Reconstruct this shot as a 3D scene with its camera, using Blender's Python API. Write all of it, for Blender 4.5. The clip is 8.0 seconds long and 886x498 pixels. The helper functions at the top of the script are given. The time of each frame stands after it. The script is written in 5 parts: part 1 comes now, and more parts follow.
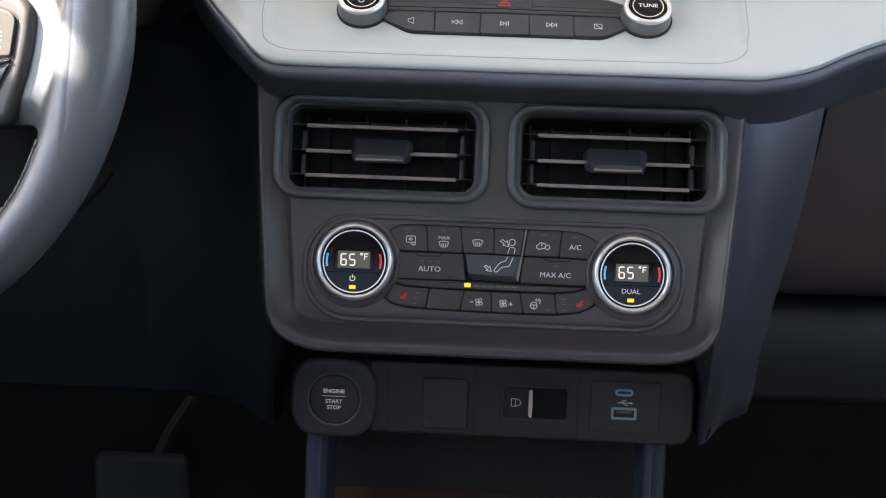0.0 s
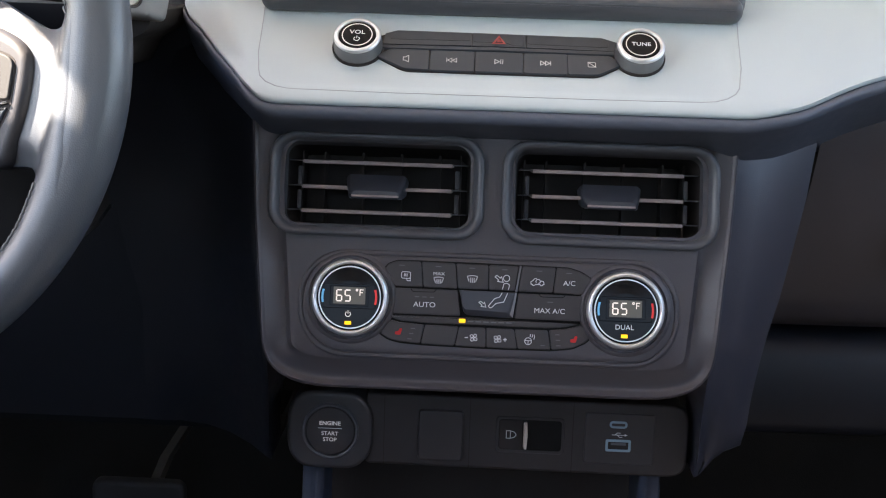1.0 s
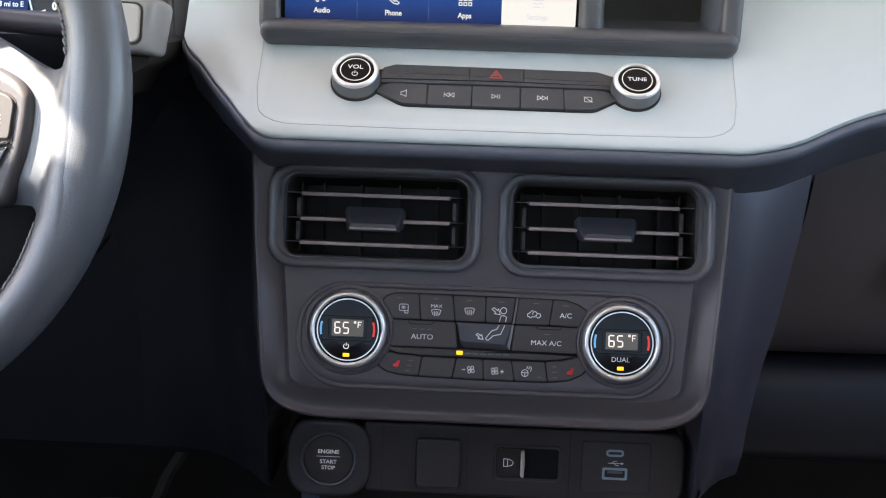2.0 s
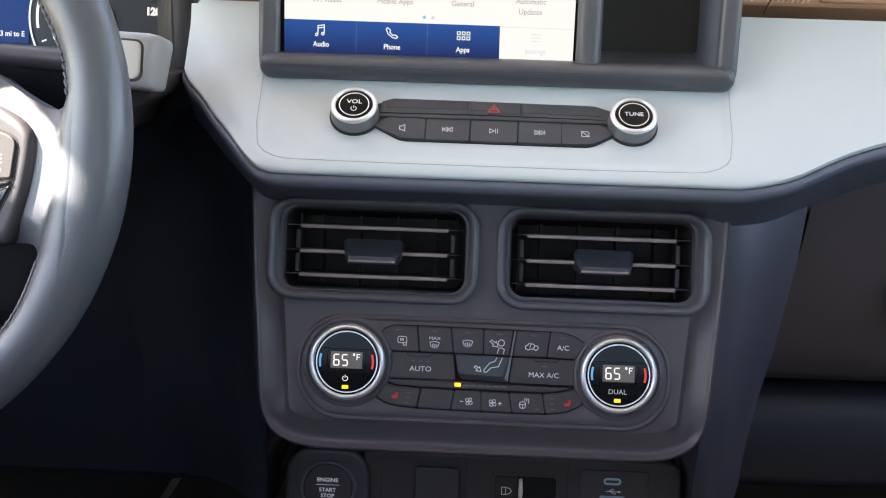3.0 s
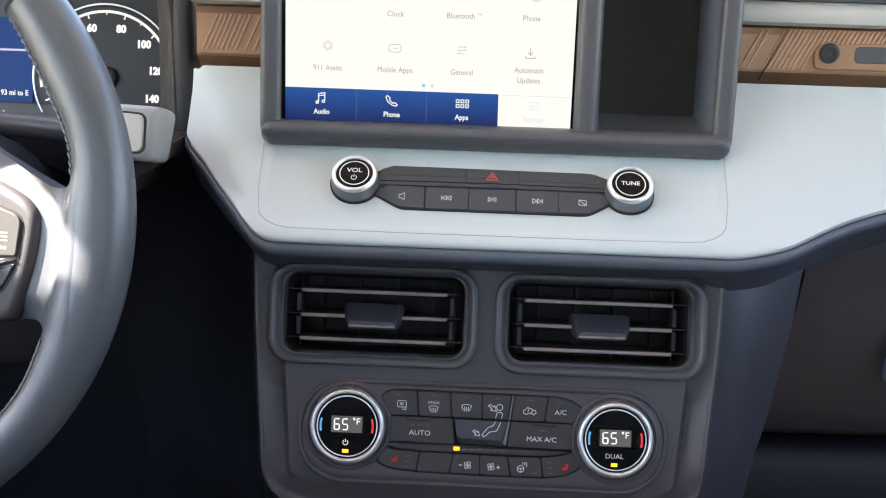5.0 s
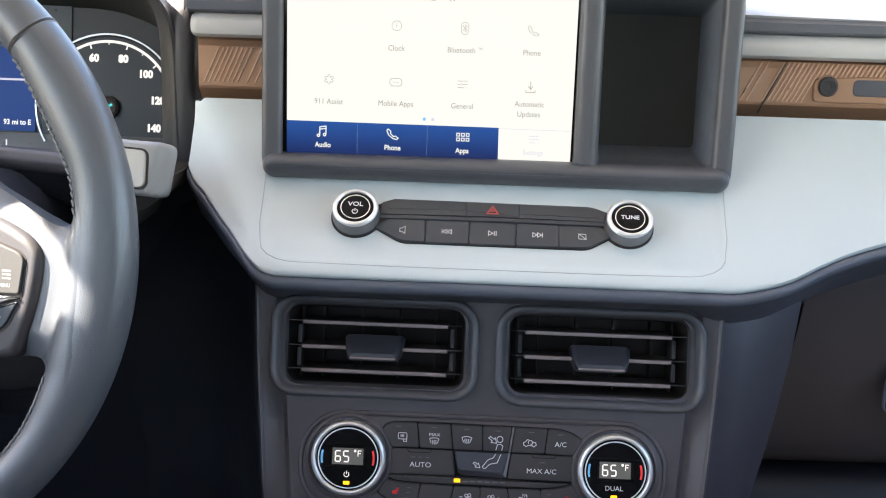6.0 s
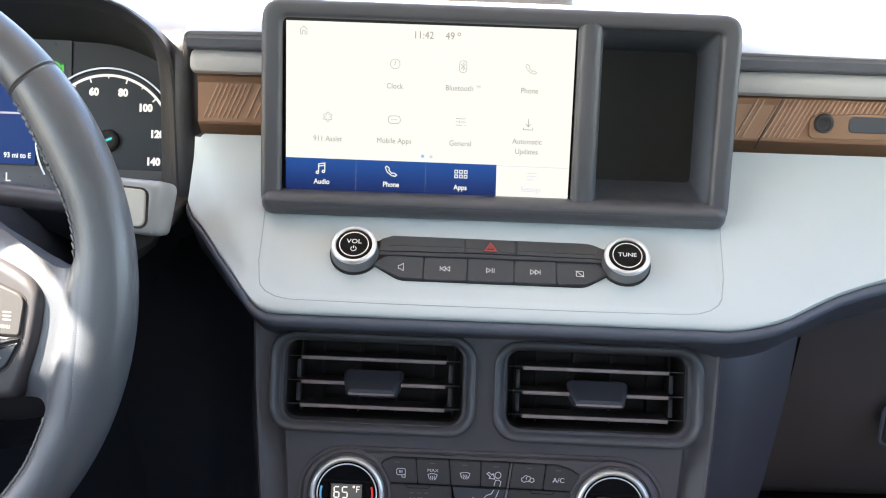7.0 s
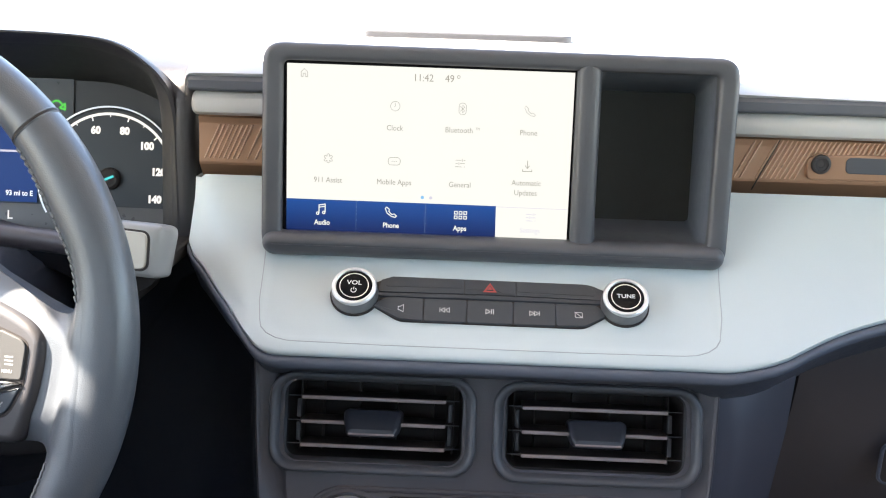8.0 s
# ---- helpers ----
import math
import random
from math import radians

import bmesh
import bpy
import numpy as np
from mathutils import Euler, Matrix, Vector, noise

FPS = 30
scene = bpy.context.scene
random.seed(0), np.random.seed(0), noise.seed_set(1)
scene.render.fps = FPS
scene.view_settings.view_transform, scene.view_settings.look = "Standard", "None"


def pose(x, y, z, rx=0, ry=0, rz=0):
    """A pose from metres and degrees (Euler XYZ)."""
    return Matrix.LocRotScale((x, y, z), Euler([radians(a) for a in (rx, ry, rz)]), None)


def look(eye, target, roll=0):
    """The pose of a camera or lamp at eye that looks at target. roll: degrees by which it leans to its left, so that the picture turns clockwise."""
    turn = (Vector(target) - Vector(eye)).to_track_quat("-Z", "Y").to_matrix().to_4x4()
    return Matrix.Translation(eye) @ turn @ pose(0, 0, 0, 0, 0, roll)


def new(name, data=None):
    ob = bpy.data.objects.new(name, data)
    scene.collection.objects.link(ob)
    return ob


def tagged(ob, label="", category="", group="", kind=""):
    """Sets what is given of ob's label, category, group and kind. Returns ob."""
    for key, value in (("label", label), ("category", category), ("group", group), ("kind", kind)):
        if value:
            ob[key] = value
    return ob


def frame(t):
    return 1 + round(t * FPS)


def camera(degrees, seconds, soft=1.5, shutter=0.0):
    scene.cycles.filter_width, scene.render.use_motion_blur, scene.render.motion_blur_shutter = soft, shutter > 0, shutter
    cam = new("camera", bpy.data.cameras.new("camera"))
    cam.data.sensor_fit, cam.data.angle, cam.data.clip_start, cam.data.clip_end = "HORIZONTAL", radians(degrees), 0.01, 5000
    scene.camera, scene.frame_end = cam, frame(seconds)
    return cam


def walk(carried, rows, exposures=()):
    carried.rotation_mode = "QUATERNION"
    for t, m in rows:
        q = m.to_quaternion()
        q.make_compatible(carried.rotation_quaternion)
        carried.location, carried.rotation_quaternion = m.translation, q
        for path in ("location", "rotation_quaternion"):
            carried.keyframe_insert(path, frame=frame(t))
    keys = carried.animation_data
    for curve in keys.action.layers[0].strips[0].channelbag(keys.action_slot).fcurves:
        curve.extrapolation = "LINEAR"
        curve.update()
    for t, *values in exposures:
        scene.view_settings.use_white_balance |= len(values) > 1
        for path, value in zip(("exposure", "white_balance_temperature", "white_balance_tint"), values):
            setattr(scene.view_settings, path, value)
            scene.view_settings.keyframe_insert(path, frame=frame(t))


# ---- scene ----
cam = camera(42.8, 8.0, soft=1.1)
PATH = [
    (0.0, (-0.0106, -0.0598, 0.6768), (-0.0703, 1.8836, 0.2068), 1.77),
    (0.5, (-0.0095, -0.0596, 0.6865), (-0.0686, 1.8839, 0.2216), 1.77),
    (1.0, (-0.0086, -0.0595, 0.6965), (-0.0673, 1.8842, 0.2326), 1.77),
    (1.5, (-0.0079, -0.0596, 0.7067), (-0.0675, 1.8846, 0.2415), 1.77),
    (3.0, (-0.0070, -0.0598, 0.7379), (-0.0665, 1.8847, 0.2698), 1.77),
    (3.5, (-0.0070, -0.0597, 0.7483), (-0.0656, 1.8832, 0.2772), 1.77),
    (4.0, (-0.0071, -0.0595, 0.7587), (-0.0672, 1.8825, 0.2865), 1.77),
    (4.5, (-0.0073, -0.0591, 0.7690), (-0.0669, 1.8832, 0.2983), 1.77),
    (6.0, (-0.0081, -0.0576, 0.7985), (-0.0692, 1.8854, 0.3311), 1.77),
    (6.5, (-0.0085, -0.0571, 0.8078), (-0.0676, 1.8873, 0.3447), 1.77),
    (7.0, (-0.0087, -0.0568, 0.8167), (-0.0671, 1.8904, 0.3615), 1.77),
    (7.5, (-0.0090, -0.0566, 0.8253), (-0.0667, 1.8928, 0.3805), 1.77),
    (8.0, (-0.0091, -0.0568, 0.8334), (-0.0681, 1.8951, 0.4030), 1.77),
]
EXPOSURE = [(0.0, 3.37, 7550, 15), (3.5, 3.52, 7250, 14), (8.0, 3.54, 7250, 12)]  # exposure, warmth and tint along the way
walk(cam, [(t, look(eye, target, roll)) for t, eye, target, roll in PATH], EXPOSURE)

# ---- daylight ----
world = bpy.data.worlds.new("daylight")
scene.world = world
world.use_nodes = True
wn, wl = world.node_tree.nodes, world.node_tree.links
sky = wn.new("ShaderNodeTexSky")
sky.sky_type = "NISHITA"
sky.sun_disc = False
sky.sun_elevation, sky.sun_rotation = radians(39.4), radians(-89)
wl.new(sky.outputs["Color"], wn["Background"].inputs["Color"])
wn["Background"].inputs["Strength"].default_value = 0.12
sun = new("sun", bpy.data.lights.new("sun", "SUN"))
sun.data.energy, sun.data.angle, sun.data.color = 5.0, radians(0.5), (1.0, 0.95, 0.87)
sun.matrix_world = look((-1.18, 0.02, 0.97), (0, 0, 0))

# ---- shape tools: parts are drawn in millimetres in the axes of their thing ----
def on_plane(x, y, z, lean, u=0, v=0, w=0):
    """Pose on a panel that leans back: u right, v up the panel, w out of it (millimetres)."""
    return pose(x, y, z, 90 - lean) @ pose(u / 1000, v / 1000, w / 1000)


def thing(name, m, label, category, group="", kind=""):
    ob = new(name)
    ob.empty_display_size = 0.02
    ob.matrix_basis = m
    return tagged(ob, label, category, group, kind)


def finish(name, bm, material, sharp=32):
    bmesh.ops.scale(bm, vec=(0.001, 0.001, 0.001), verts=bm.verts)
    me = bpy.data.meshes.new(name)
    bm.to_mesh(me)
    bm.free()
    me.materials.append(material)
    me.shade_smooth()
    me.set_sharp_from_angle(angle=radians(sharp))
    for face in me.polygons:
        face.use_smooth = face.loop_total < 8
    return me


def part(name, bm, material, parent, label="", sharp=32):
    ob = new(name, finish(name, bm, material, sharp))
    ob.parent = parent
    return tagged(ob, label)


def solid(name, bm, material, label, category, kind="", sharp=32, m=None):
    ob = new(name, finish(name, bm, material, sharp))
    if m is not None:
        ob.matrix_basis = m
    return tagged(ob, label, category, "", kind)


def rrect(u0, v0, u1, v1, r, n=5):
    pts = []
    for cx, cy, a0 in ((u1 - r, v0 + r, -90), (u1 - r, v1 - r, 0), (u0 + r, v1 - r, 90), (u0 + r, v0 + r, 180)):
        for i in range(n + 1):
            a = radians(a0 + 90 * i / n)
            pts.append((cx + r * math.cos(a), cy + r * math.sin(a)))
    return pts


def circle(cx, cy, r, n=40):
    return [(cx + r * math.cos(2 * math.pi * i / n), cy + r * math.sin(2 * math.pi * i / n)) for i in range(n)]


def rounded(pts, r, n=4):
    out, k = [], len(pts)
    for i in range(k):
        p, a, b = Vector(pts[i]), Vector(pts[i - 1]), Vector(pts[(i + 1) % k])
        ri = r[i] if isinstance(r, (list, tuple)) else r
        d1, d2 = a - p, b - p
        t1, t2 = min(ri, 0.45 * d1.length), min(ri, 0.45 * d2.length)
        q1, q2 = p + d1.normalized() * t1, p + d2.normalized() * t2
        for j in range(n + 1):
            s = j / n
            q = q1 * (1 - s) ** 2 + p * 2 * s * (1 - s) + q2 * s * s
            out.append((q.x, q.y))
    return out


def inset(pts, d):
    out, k = [], len(pts)
    for i in range(k):
        p, a, b = Vector(pts[i]), Vector(pts[i - 1]), Vector(pts[(i + 1) % k])
        e1, e2 = p - a, b - p
        if e1.length < 1e-7:
            e1 = e2
        if e2.length < 1e-7:
            e2 = e1
        n1, n2 = Vector((-e1.y, e1.x)).normalized(), Vector((-e2.y, e2.x)).normalized()
        m = n1 + n2
        m = m / max(0.5, m.length_squared / 2) if m.length > 1e-6 else n1
        out.append((p.x + m.x * d, p.y + m.y * d))
    return out


def ring3(pts, w):
    return [(x, y, w) for x, y in pts]


def loft(loops, cap0=False, cap1=True, closed=True, bm=None):
    bm = bm or bmesh.new()
    rows = [[bm.verts.new(p) for p in loop] for loop in loops]
    n = len(rows[0])
    for a, b in zip(rows, rows[1:]):
        for i in range(n if closed else n - 1):
            j = (i + 1) % n
            bm.faces.new((a[i], a[j], b[j], b[i]))
    if cap0:
        bm.faces.new(rows[0][::-1])
    if cap1:
        bm.faces.new(rows[-1])
    return bm


def slab(outline, w0, w1, bevel=0.4, steps=3, bm=None, crown=0.0):
    loops = [ring3(outline, w0), ring3(outline, w1 - bevel)]
    for i in range(1, steps + 1):
        a = math.pi / 2 * i / steps
        loops.append(ring3(inset(outline, bevel * (1 - math.cos(a))), w1 - bevel + bevel * math.sin(a)))
    if bevel > 0.3:
        loops.append(ring3(inset(outline, bevel + 0.25), w1))
    if crown:
        loops.append(ring3(inset(outline, bevel + 1.2), w1 + crown))
    return loft(loops, True, True, bm=bm)


def lathe(profile, n=56, cx=0, cy=0, cap0=False, cap1=True, bm=None):
    return loft([ring3(circle(cx, cy, r, n), w) for r, w in profile], cap0, cap1, bm=bm)


def stroke(bm, pts, width, w, closed=False):
    """A flat drawn line of a width, mitred at its corners, 0.12 mm thick."""
    k, lefts, rights = len(pts), [], []
    for i in range(k):
        p = Vector(pts[i])
        a = Vector(pts[i - 1]) if closed or i else p - (Vector(pts[1]) - p)
        b = Vector(pts[(i + 1) % k]) if closed or i < k - 1 else p + (p - Vector(pts[i - 1]))
        n1, n2 = (p - a).normalized(), (b - p).normalized()
        n1, n2 = Vector((-n1.y, n1.x)), Vector((-n2.y, n2.x))
        m = n1 + n2
        m = m / max(0.45, m.length_squared / 2) if m.length > 1e-6 else n1
        lefts.append(p + m * width / 2)
        rights.append(p - m * width / 2)
    loops = []
    for l, r in zip(lefts, rights):
        loops.append([bm.verts.new((l.x, l.y, w)), bm.verts.new((r.x, r.y, w)), bm.verts.new((r.x, r.y, w - 0.12)), bm.verts.new((l.x, l.y, w - 0.12))])
    for i in range(k if closed else k - 1):
        a, b = loops[i], loops[(i + 1) % k]
        for s in range(4):
            bm.faces.new((a[s], b[s], b[(s + 1) % 4], a[(s + 1) % 4]))
    return bm


def strokes(lines, width, w):
    """lines: point lists; a list whose first item is True is closed."""
    bm = bmesh.new()
    for line in lines:
        closed = line[0] is True
        stroke(bm, line[1:] if closed else line, width, w, closed)
    return bm


def flat(outline, w, thick=0.12):
    return loft([ring3(outline, w - thick), ring3(outline, w)], False, True)


def arc(cx, cy, r, a0, a1, n=12, ry=None):
    ry = ry or r
    return [(cx + r * math.cos(radians(a0 + (a1 - a0) * i / n)), cy + ry * math.sin(radians(a0 + (a1 - a0) * i / n))) for i in range(n + 1)]


def lettering(body, size, u, v, w, material, parent, name="lettering", stretch=1.0, align="CENTER", bold=0.0, turn=0):
    """Printed characters in the built-in font; size is the height of the capitals in millimetres."""
    cu = bpy.data.curves.new(name, "FONT")
    cu.body, cu.size = body, size * 1.43
    cu.align_x, cu.align_y = align, "CENTER"
    cu.offset, cu.extrude, cu.resolution_u = bold, 0.03, 3
    tmp = bpy.data.objects.new(name, cu)
    scene.collection.objects.link(tmp)
    bpy.context.view_layer.update()
    me = bpy.data.meshes.new_from_object(tmp.evaluated_get(bpy.context.evaluated_depsgraph_get()))
    bpy.data.objects.remove(tmp)
    bpy.data.curves.remove(cu)
    me.transform(Matrix.Scale(0.001, 4) @ Matrix.Translation((u, v, w)) @ Matrix.Rotation(radians(turn), 4, "Z") @ Matrix.Diagonal((stretch, 1, 1, 1)))
    me.materials.clear()
    me.materials.append(material)
    ob = new(name, me)
    ob.parent = parent
    return ob


def box(x0, y0, z0, x1, y1, z1, bevel=4.0):
    """A block in world axes (millimetres) with softened edges."""
    bm = bmesh.new()
    bmesh.ops.create_cube(bm, size=1.0)
    for v in bm.verts:
        v.co = Vector(((x0 + x1) / 2 + v.co.x * (x1 - x0), (y0 + y1) / 2 + v.co.y * (y1 - y0), (z0 + z1) / 2 + v.co.z * (z1 - z0)))
    if bevel:
        bmesh.ops.bevel(bm, geom=bm.edges[:], offset=bevel, segments=2, affect="EDGES", profile=0.6)
    return bm


def spline(keys, x):
    """Smooth run through (x, value) keys."""
    if x <= keys[0][0]:
        return keys[0][1]
    for i in range(len(keys) - 1):
        x0, a = keys[i]
        x1, b = keys[i + 1]
        if x <= x1:
            m0 = (b - keys[i - 1][1]) / (x1 - keys[i - 1][0]) if i else (b - a) / (x1 - x0)
            m1 = (keys[i + 2][1] - a) / (keys[i + 2][0] - x0) if i + 2 < len(keys) else (b - a) / (x1 - x0)
            h, s = x1 - x0, (x - x0) / (x1 - x0)
            return (2 * s**3 - 3 * s * s + 1) * a + (s**3 - 2 * s * s + s) * h * m0 + (3 * s * s - 2 * s**3) * b + (s**3 - s * s) * h * m1
    return keys[-1][1]

# ---- materials ----
def surface(name, colour, rough=0.5, metal=0.0, grain=0.0, grain_size=900.0, mottle=0.12, mottle_size=14.0, wear=0.08, coat=0.0, voronoi=False, specular=0.5):
    """A surface with mottled colour, uneven gloss and fine moulded grain at real size."""
    m = bpy.data.materials.new(name)
    m.use_nodes = True
    n, l = m.node_tree.nodes, m.node_tree.links
    b = n["Principled BSDF"]
    b.inputs["Metallic"].default_value = metal
    b.inputs["Coat Weight"].default_value = coat
    b.inputs["Coat Roughness"].default_value = 0.08
    b.inputs["Specular IOR Level"].default_value = specular
    co = n.new("ShaderNodeTexCoord")
    big = n.new("ShaderNodeTexNoise")
    big.inputs["Scale"].default_value, big.inputs["Detail"].default_value = mottle_size, 5
    l.new(co.outputs["Object"], big.inputs["Vector"])
    mix = n.new("ShaderNodeMix")
    mix.data_type = "RGBA"
    mix.inputs["A"].default_value = (*[c * (1 - mottle) for c in colour], 1)
    mix.inputs["B"].default_value = (*[min(1, c * (1 + mottle)) for c in colour], 1)
    l.new(big.outputs["Fac"], mix.inputs["Factor"])
    l.new(mix.outputs["Result"], b.inputs["Base Color"])
    small = n.new("ShaderNodeTexNoise")
    small.inputs["Scale"].default_value, small.inputs["Detail"].default_value = 160, 4
    l.new(co.outputs["Object"], small.inputs["Vector"])
    rng = n.new("ShaderNodeMapRange")
    rng.inputs["To Min"].default_value, rng.inputs["To Max"].default_value = max(0.02, rough - wear), min(1, rough + wear)
    l.new(small.outputs["Fac"], rng.inputs["Value"])
    l.new(rng.outputs["Result"], b.inputs["Roughness"])
    if grain:
        tex = n.new("ShaderNodeTexVoronoi" if voronoi else "ShaderNodeTexNoise")
        tex.inputs["Scale"].default_value = grain_size
        l.new(co.outputs["Object"], tex.inputs["Vector"])
        bump = n.new("ShaderNodeBump")
        bump.inputs["Strength"].default_value, bump.inputs["Distance"].default_value = grain, 0.0004
        l.new(tex.outputs["Distance" if voronoi else "Fac"], bump.inputs["Height"])
        l.new(bump.outputs["Normal"], b.inputs["Normal"])
    return m


LIT = 0.095  # brightness of the lit displays against the daylight


def glow(name, colour, strength, base=(0.02, 0.02, 0.02)):
    m = bpy.data.materials.new(name)
    m.use_nodes = True
    b = m.node_tree.nodes["Principled BSDF"]
    b.inputs["Base Color"].default_value = (*base, 1)
    b.inputs["Roughness"].default_value = 0.35
    b.inputs["Specular IOR Level"].default_value = 0.12
    b.inputs["Emission Color"].default_value = (*colour, 1)
    b.inputs["Emission Strength"].default_value = strength * LIT
    return m


trim_grey = surface("pale_grey_moulded_trim", (0.505, 0.565, 0.575), 0.42, grain=0.10, grain_size=1500, mottle=0.03)
dash_dark = surface("slate_soft_plastic", (0.066, 0.0597, 0.0675), 0.45, grain=0.25, grain_size=1300, mottle=0.12)
dash_blue = surface("slate_blue_edge_plastic", (0.090, 0.103, 0.134), 0.40, grain=0.2, grain_size=1300)
bezel_dark = surface("charcoal_bezel_plastic", (0.079, 0.081, 0.091), 0.40, grain=0.2, grain_size=1500)
button_dark = surface("matt_black_button", (0.040, 0.035, 0.0365), 0.46, grain=0.12, grain_size=1800)
strip_dark = surface("dark_slate_button", (0.031, 0.039, 0.049), 0.44, grain=0.10, grain_size=1800)
knee_black = surface("black_lower_plastic", (0.0072, 0.0074, 0.0088), 0.5, grain=0.25, grain_size=1300, specular=0.15)
side_slate = surface("slate_side_plastic", (0.064, 0.054, 0.058), 0.40, grain=0.2, grain_size=1300)
pillar_dark = surface("charcoal_hood_plastic", (0.031, 0.029, 0.0305), 0.48, grain=0.2, grain_size=1300)
# blue of both side plastics holds some sky reflection in its colour
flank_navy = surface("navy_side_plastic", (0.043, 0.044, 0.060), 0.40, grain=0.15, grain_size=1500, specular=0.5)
# much darker left copy: the driver-side shade is put into the colour
left_shade_navy = surface("glossy_shaded_navy_plastic", (0.0058, 0.0070, 0.0108), 0.36, grain=0.12, grain_size=1500, specular=0.4)
duct_black = surface("black_duct_plastic", (0.033, 0.027, 0.025), 0.6, grain=0.1, specular=0.25)
vane_dark = surface("black_vane_plastic", (0.042, 0.034, 0.031), 0.45)
# pale tone carries the light caught by slat edges and tab
vane_edge = surface("warm_lit_vane_edge", (0.30, 0.235, 0.22), 0.40, metal=0.2)
gloss_black = surface("piano_black_lens", (0.008, 0.008, 0.009), 0.07, mottle=0.05, wear=0.03, specular=0.08)
chrome = surface("satin_chrome", (0.80, 0.80, 0.80), 0.34, metal=0.75, mottle=0.04, wear=0.08)
silver_matt = surface("matt_silver_knob", (0.21, 0.21, 0.215), 0.40, metal=0.6, mottle=0.05)
copper = surface("copper_paint", (0.42, 0.24, 0.15), 0.38, metal=0.45, mottle=0.10, grain=0.12, grain_size=1200)
leather = surface("slate_leather", (0.079, 0.088, 0.101), 0.36, specular=0.85, grain=0.16, grain_size=1250, voronoi=True, mottle=0.15)
thread = surface("grey_thread", (0.13, 0.135, 0.14), 0.7, mottle=0.2)
carpet = surface("dark_carpet", (0.030, 0.028, 0.026), 0.95, grain=0.8, grain_size=700, mottle=0.3, specular=0.1)
rubber = surface("black_rubber", (0.03, 0.03, 0.032), 0.7, grain=0.3)
brown_mat = surface("brown_rubber_tray", (0.10, 0.055, 0.038), 0.6, grain=0.2)
roof_cloth = surface("beige_headliner", (0.60, 0.53, 0.47), 0.95, grain=0.5, grain_size=800)
paint_body = surface("body_inner_panel", (0.20, 0.20, 0.21), 0.55, mottle=0.1)
seat_cloth = surface("brown_grey_cloth", (0.16, 0.12, 0.10), 0.9, grain=0.5, grain_size=500)
ground_mat = surface("pale_concrete", (0.36, 0.35, 0.33), 0.9, grain=0.4, grain_size=60, mottle=0.2, mottle_size=0.8)
hole_black = surface("black_recess_plastic", (0.006, 0.0055, 0.0055), 0.6, specular=0.2)
ink_white = surface("white_print", (0.78, 0.78, 0.78), 0.5, mottle=0.03)
ink_blue = surface("pale_blue_print", (0.28, 0.40, 0.46), 0.4, mottle=0.05)
ink_soft = surface("soft_grey_print", (0.30, 0.30, 0.30), 0.5, mottle=0.05)
ink_dim = surface("grey_print", (0.11, 0.11, 0.115), 0.5, mottle=0.05)
ink_red = surface("red_print", (0.40, 0.06, 0.055), 0.5, mottle=0.05)
light_cream = surface("satin_grey_lever", (0.27, 0.265, 0.26), 0.35, grain=0.1)
back_soft = glow("softly_backlit_print", (1.0, 0.97, 0.95), 0.16, (0.78, 0.78, 0.78))
back_white = glow("backlit_white", (1.0, 0.97, 0.93), 0.75, (0.6, 0.6, 0.6))
led_amber = glow("amber_led", (1.0, 0.50, 0.02), 1.6, (0.6, 0.35, 0.02))
led_red = glow("dim_red_print", (0.5, 0.02, 0.02), 0.16, (0.45, 0.035, 0.035))
arc_blue = glow("blue_arc", (0.12, 0.45, 0.85), 0.55, (0.1, 0.3, 0.5))
arc_red = glow("red_arc", (0.85, 0.06, 0.06), 0.5, (0.5, 0.05, 0.05))
lcd_grey = glow("grey_lcd", (0.10, 0.10, 0.10), 0.75, (0.05, 0.06, 0.06))
scr_white = glow("lit_screen_white", (0.90, 0.96, 0.97), 0.93, (0.03, 0.03, 0.03))
scr_blue = glow("lit_screen_blue", (0.012, 0.06, 0.27), 0.75, (0.01, 0.01, 0.02))
nt = scr_blue.node_tree
tc, sep, ramp = nt.nodes.new("ShaderNodeTexCoord"), nt.nodes.new("ShaderNodeSeparateXYZ"), nt.nodes.new("ShaderNodeMapRange")
mixb = nt.nodes.new("ShaderNodeMix")
mixb.data_type = "RGBA"
mixb.inputs["A"].default_value, mixb.inputs["B"].default_value = (0.006, 0.022, 0.14, 1), (0.012, 0.105, 0.46, 1)
ramp.inputs["From Min"].default_value, ramp.inputs["From Max"].default_value = -0.009, 0.011
nt.links.new(tc.outputs["Object"], sep.inputs["Vector"])
nt.links.new(sep.outputs["Y"], ramp.inputs["Value"])
nt.links.new(ramp.outputs["Result"], mixb.inputs["Factor"])
nt.links.new(mixb.outputs["Result"], nt.nodes["Principled BSDF"].inputs["Emission Color"])
scr_line = glow("lit_screen_line", (0.10, 0.16, 0.34), 1.0)
scr_text = glow("lit_screen_grey_text", (0.30, 0.29, 0.27), 1.0)
scr_pale = glow("lit_screen_pale_text", (0.62, 0.64, 0.84), 1.0)
scr_dot = glow("lit_screen_dot", (0.16, 0.52, 0.95), 1.0)
needle_teal = glow("teal_needle", (0.05, 0.75, 0.80), 1.0)
info_blue = glow("lit_information_blue", (0.012, 0.06, 0.27), 0.8, (0.01, 0.01, 0.02))
# cream tone stands for warm sun on the lever band
lever_cream = surface("sunlit_lever_band", (0.38, 0.35, 0.30), 0.4, grain=0.1)
# copper brightened so the ribs carry their highlight in the colour
rib_copper = surface("copper_rib_highlight", (0.74, 0.50, 0.36), 0.3, metal=0.3)
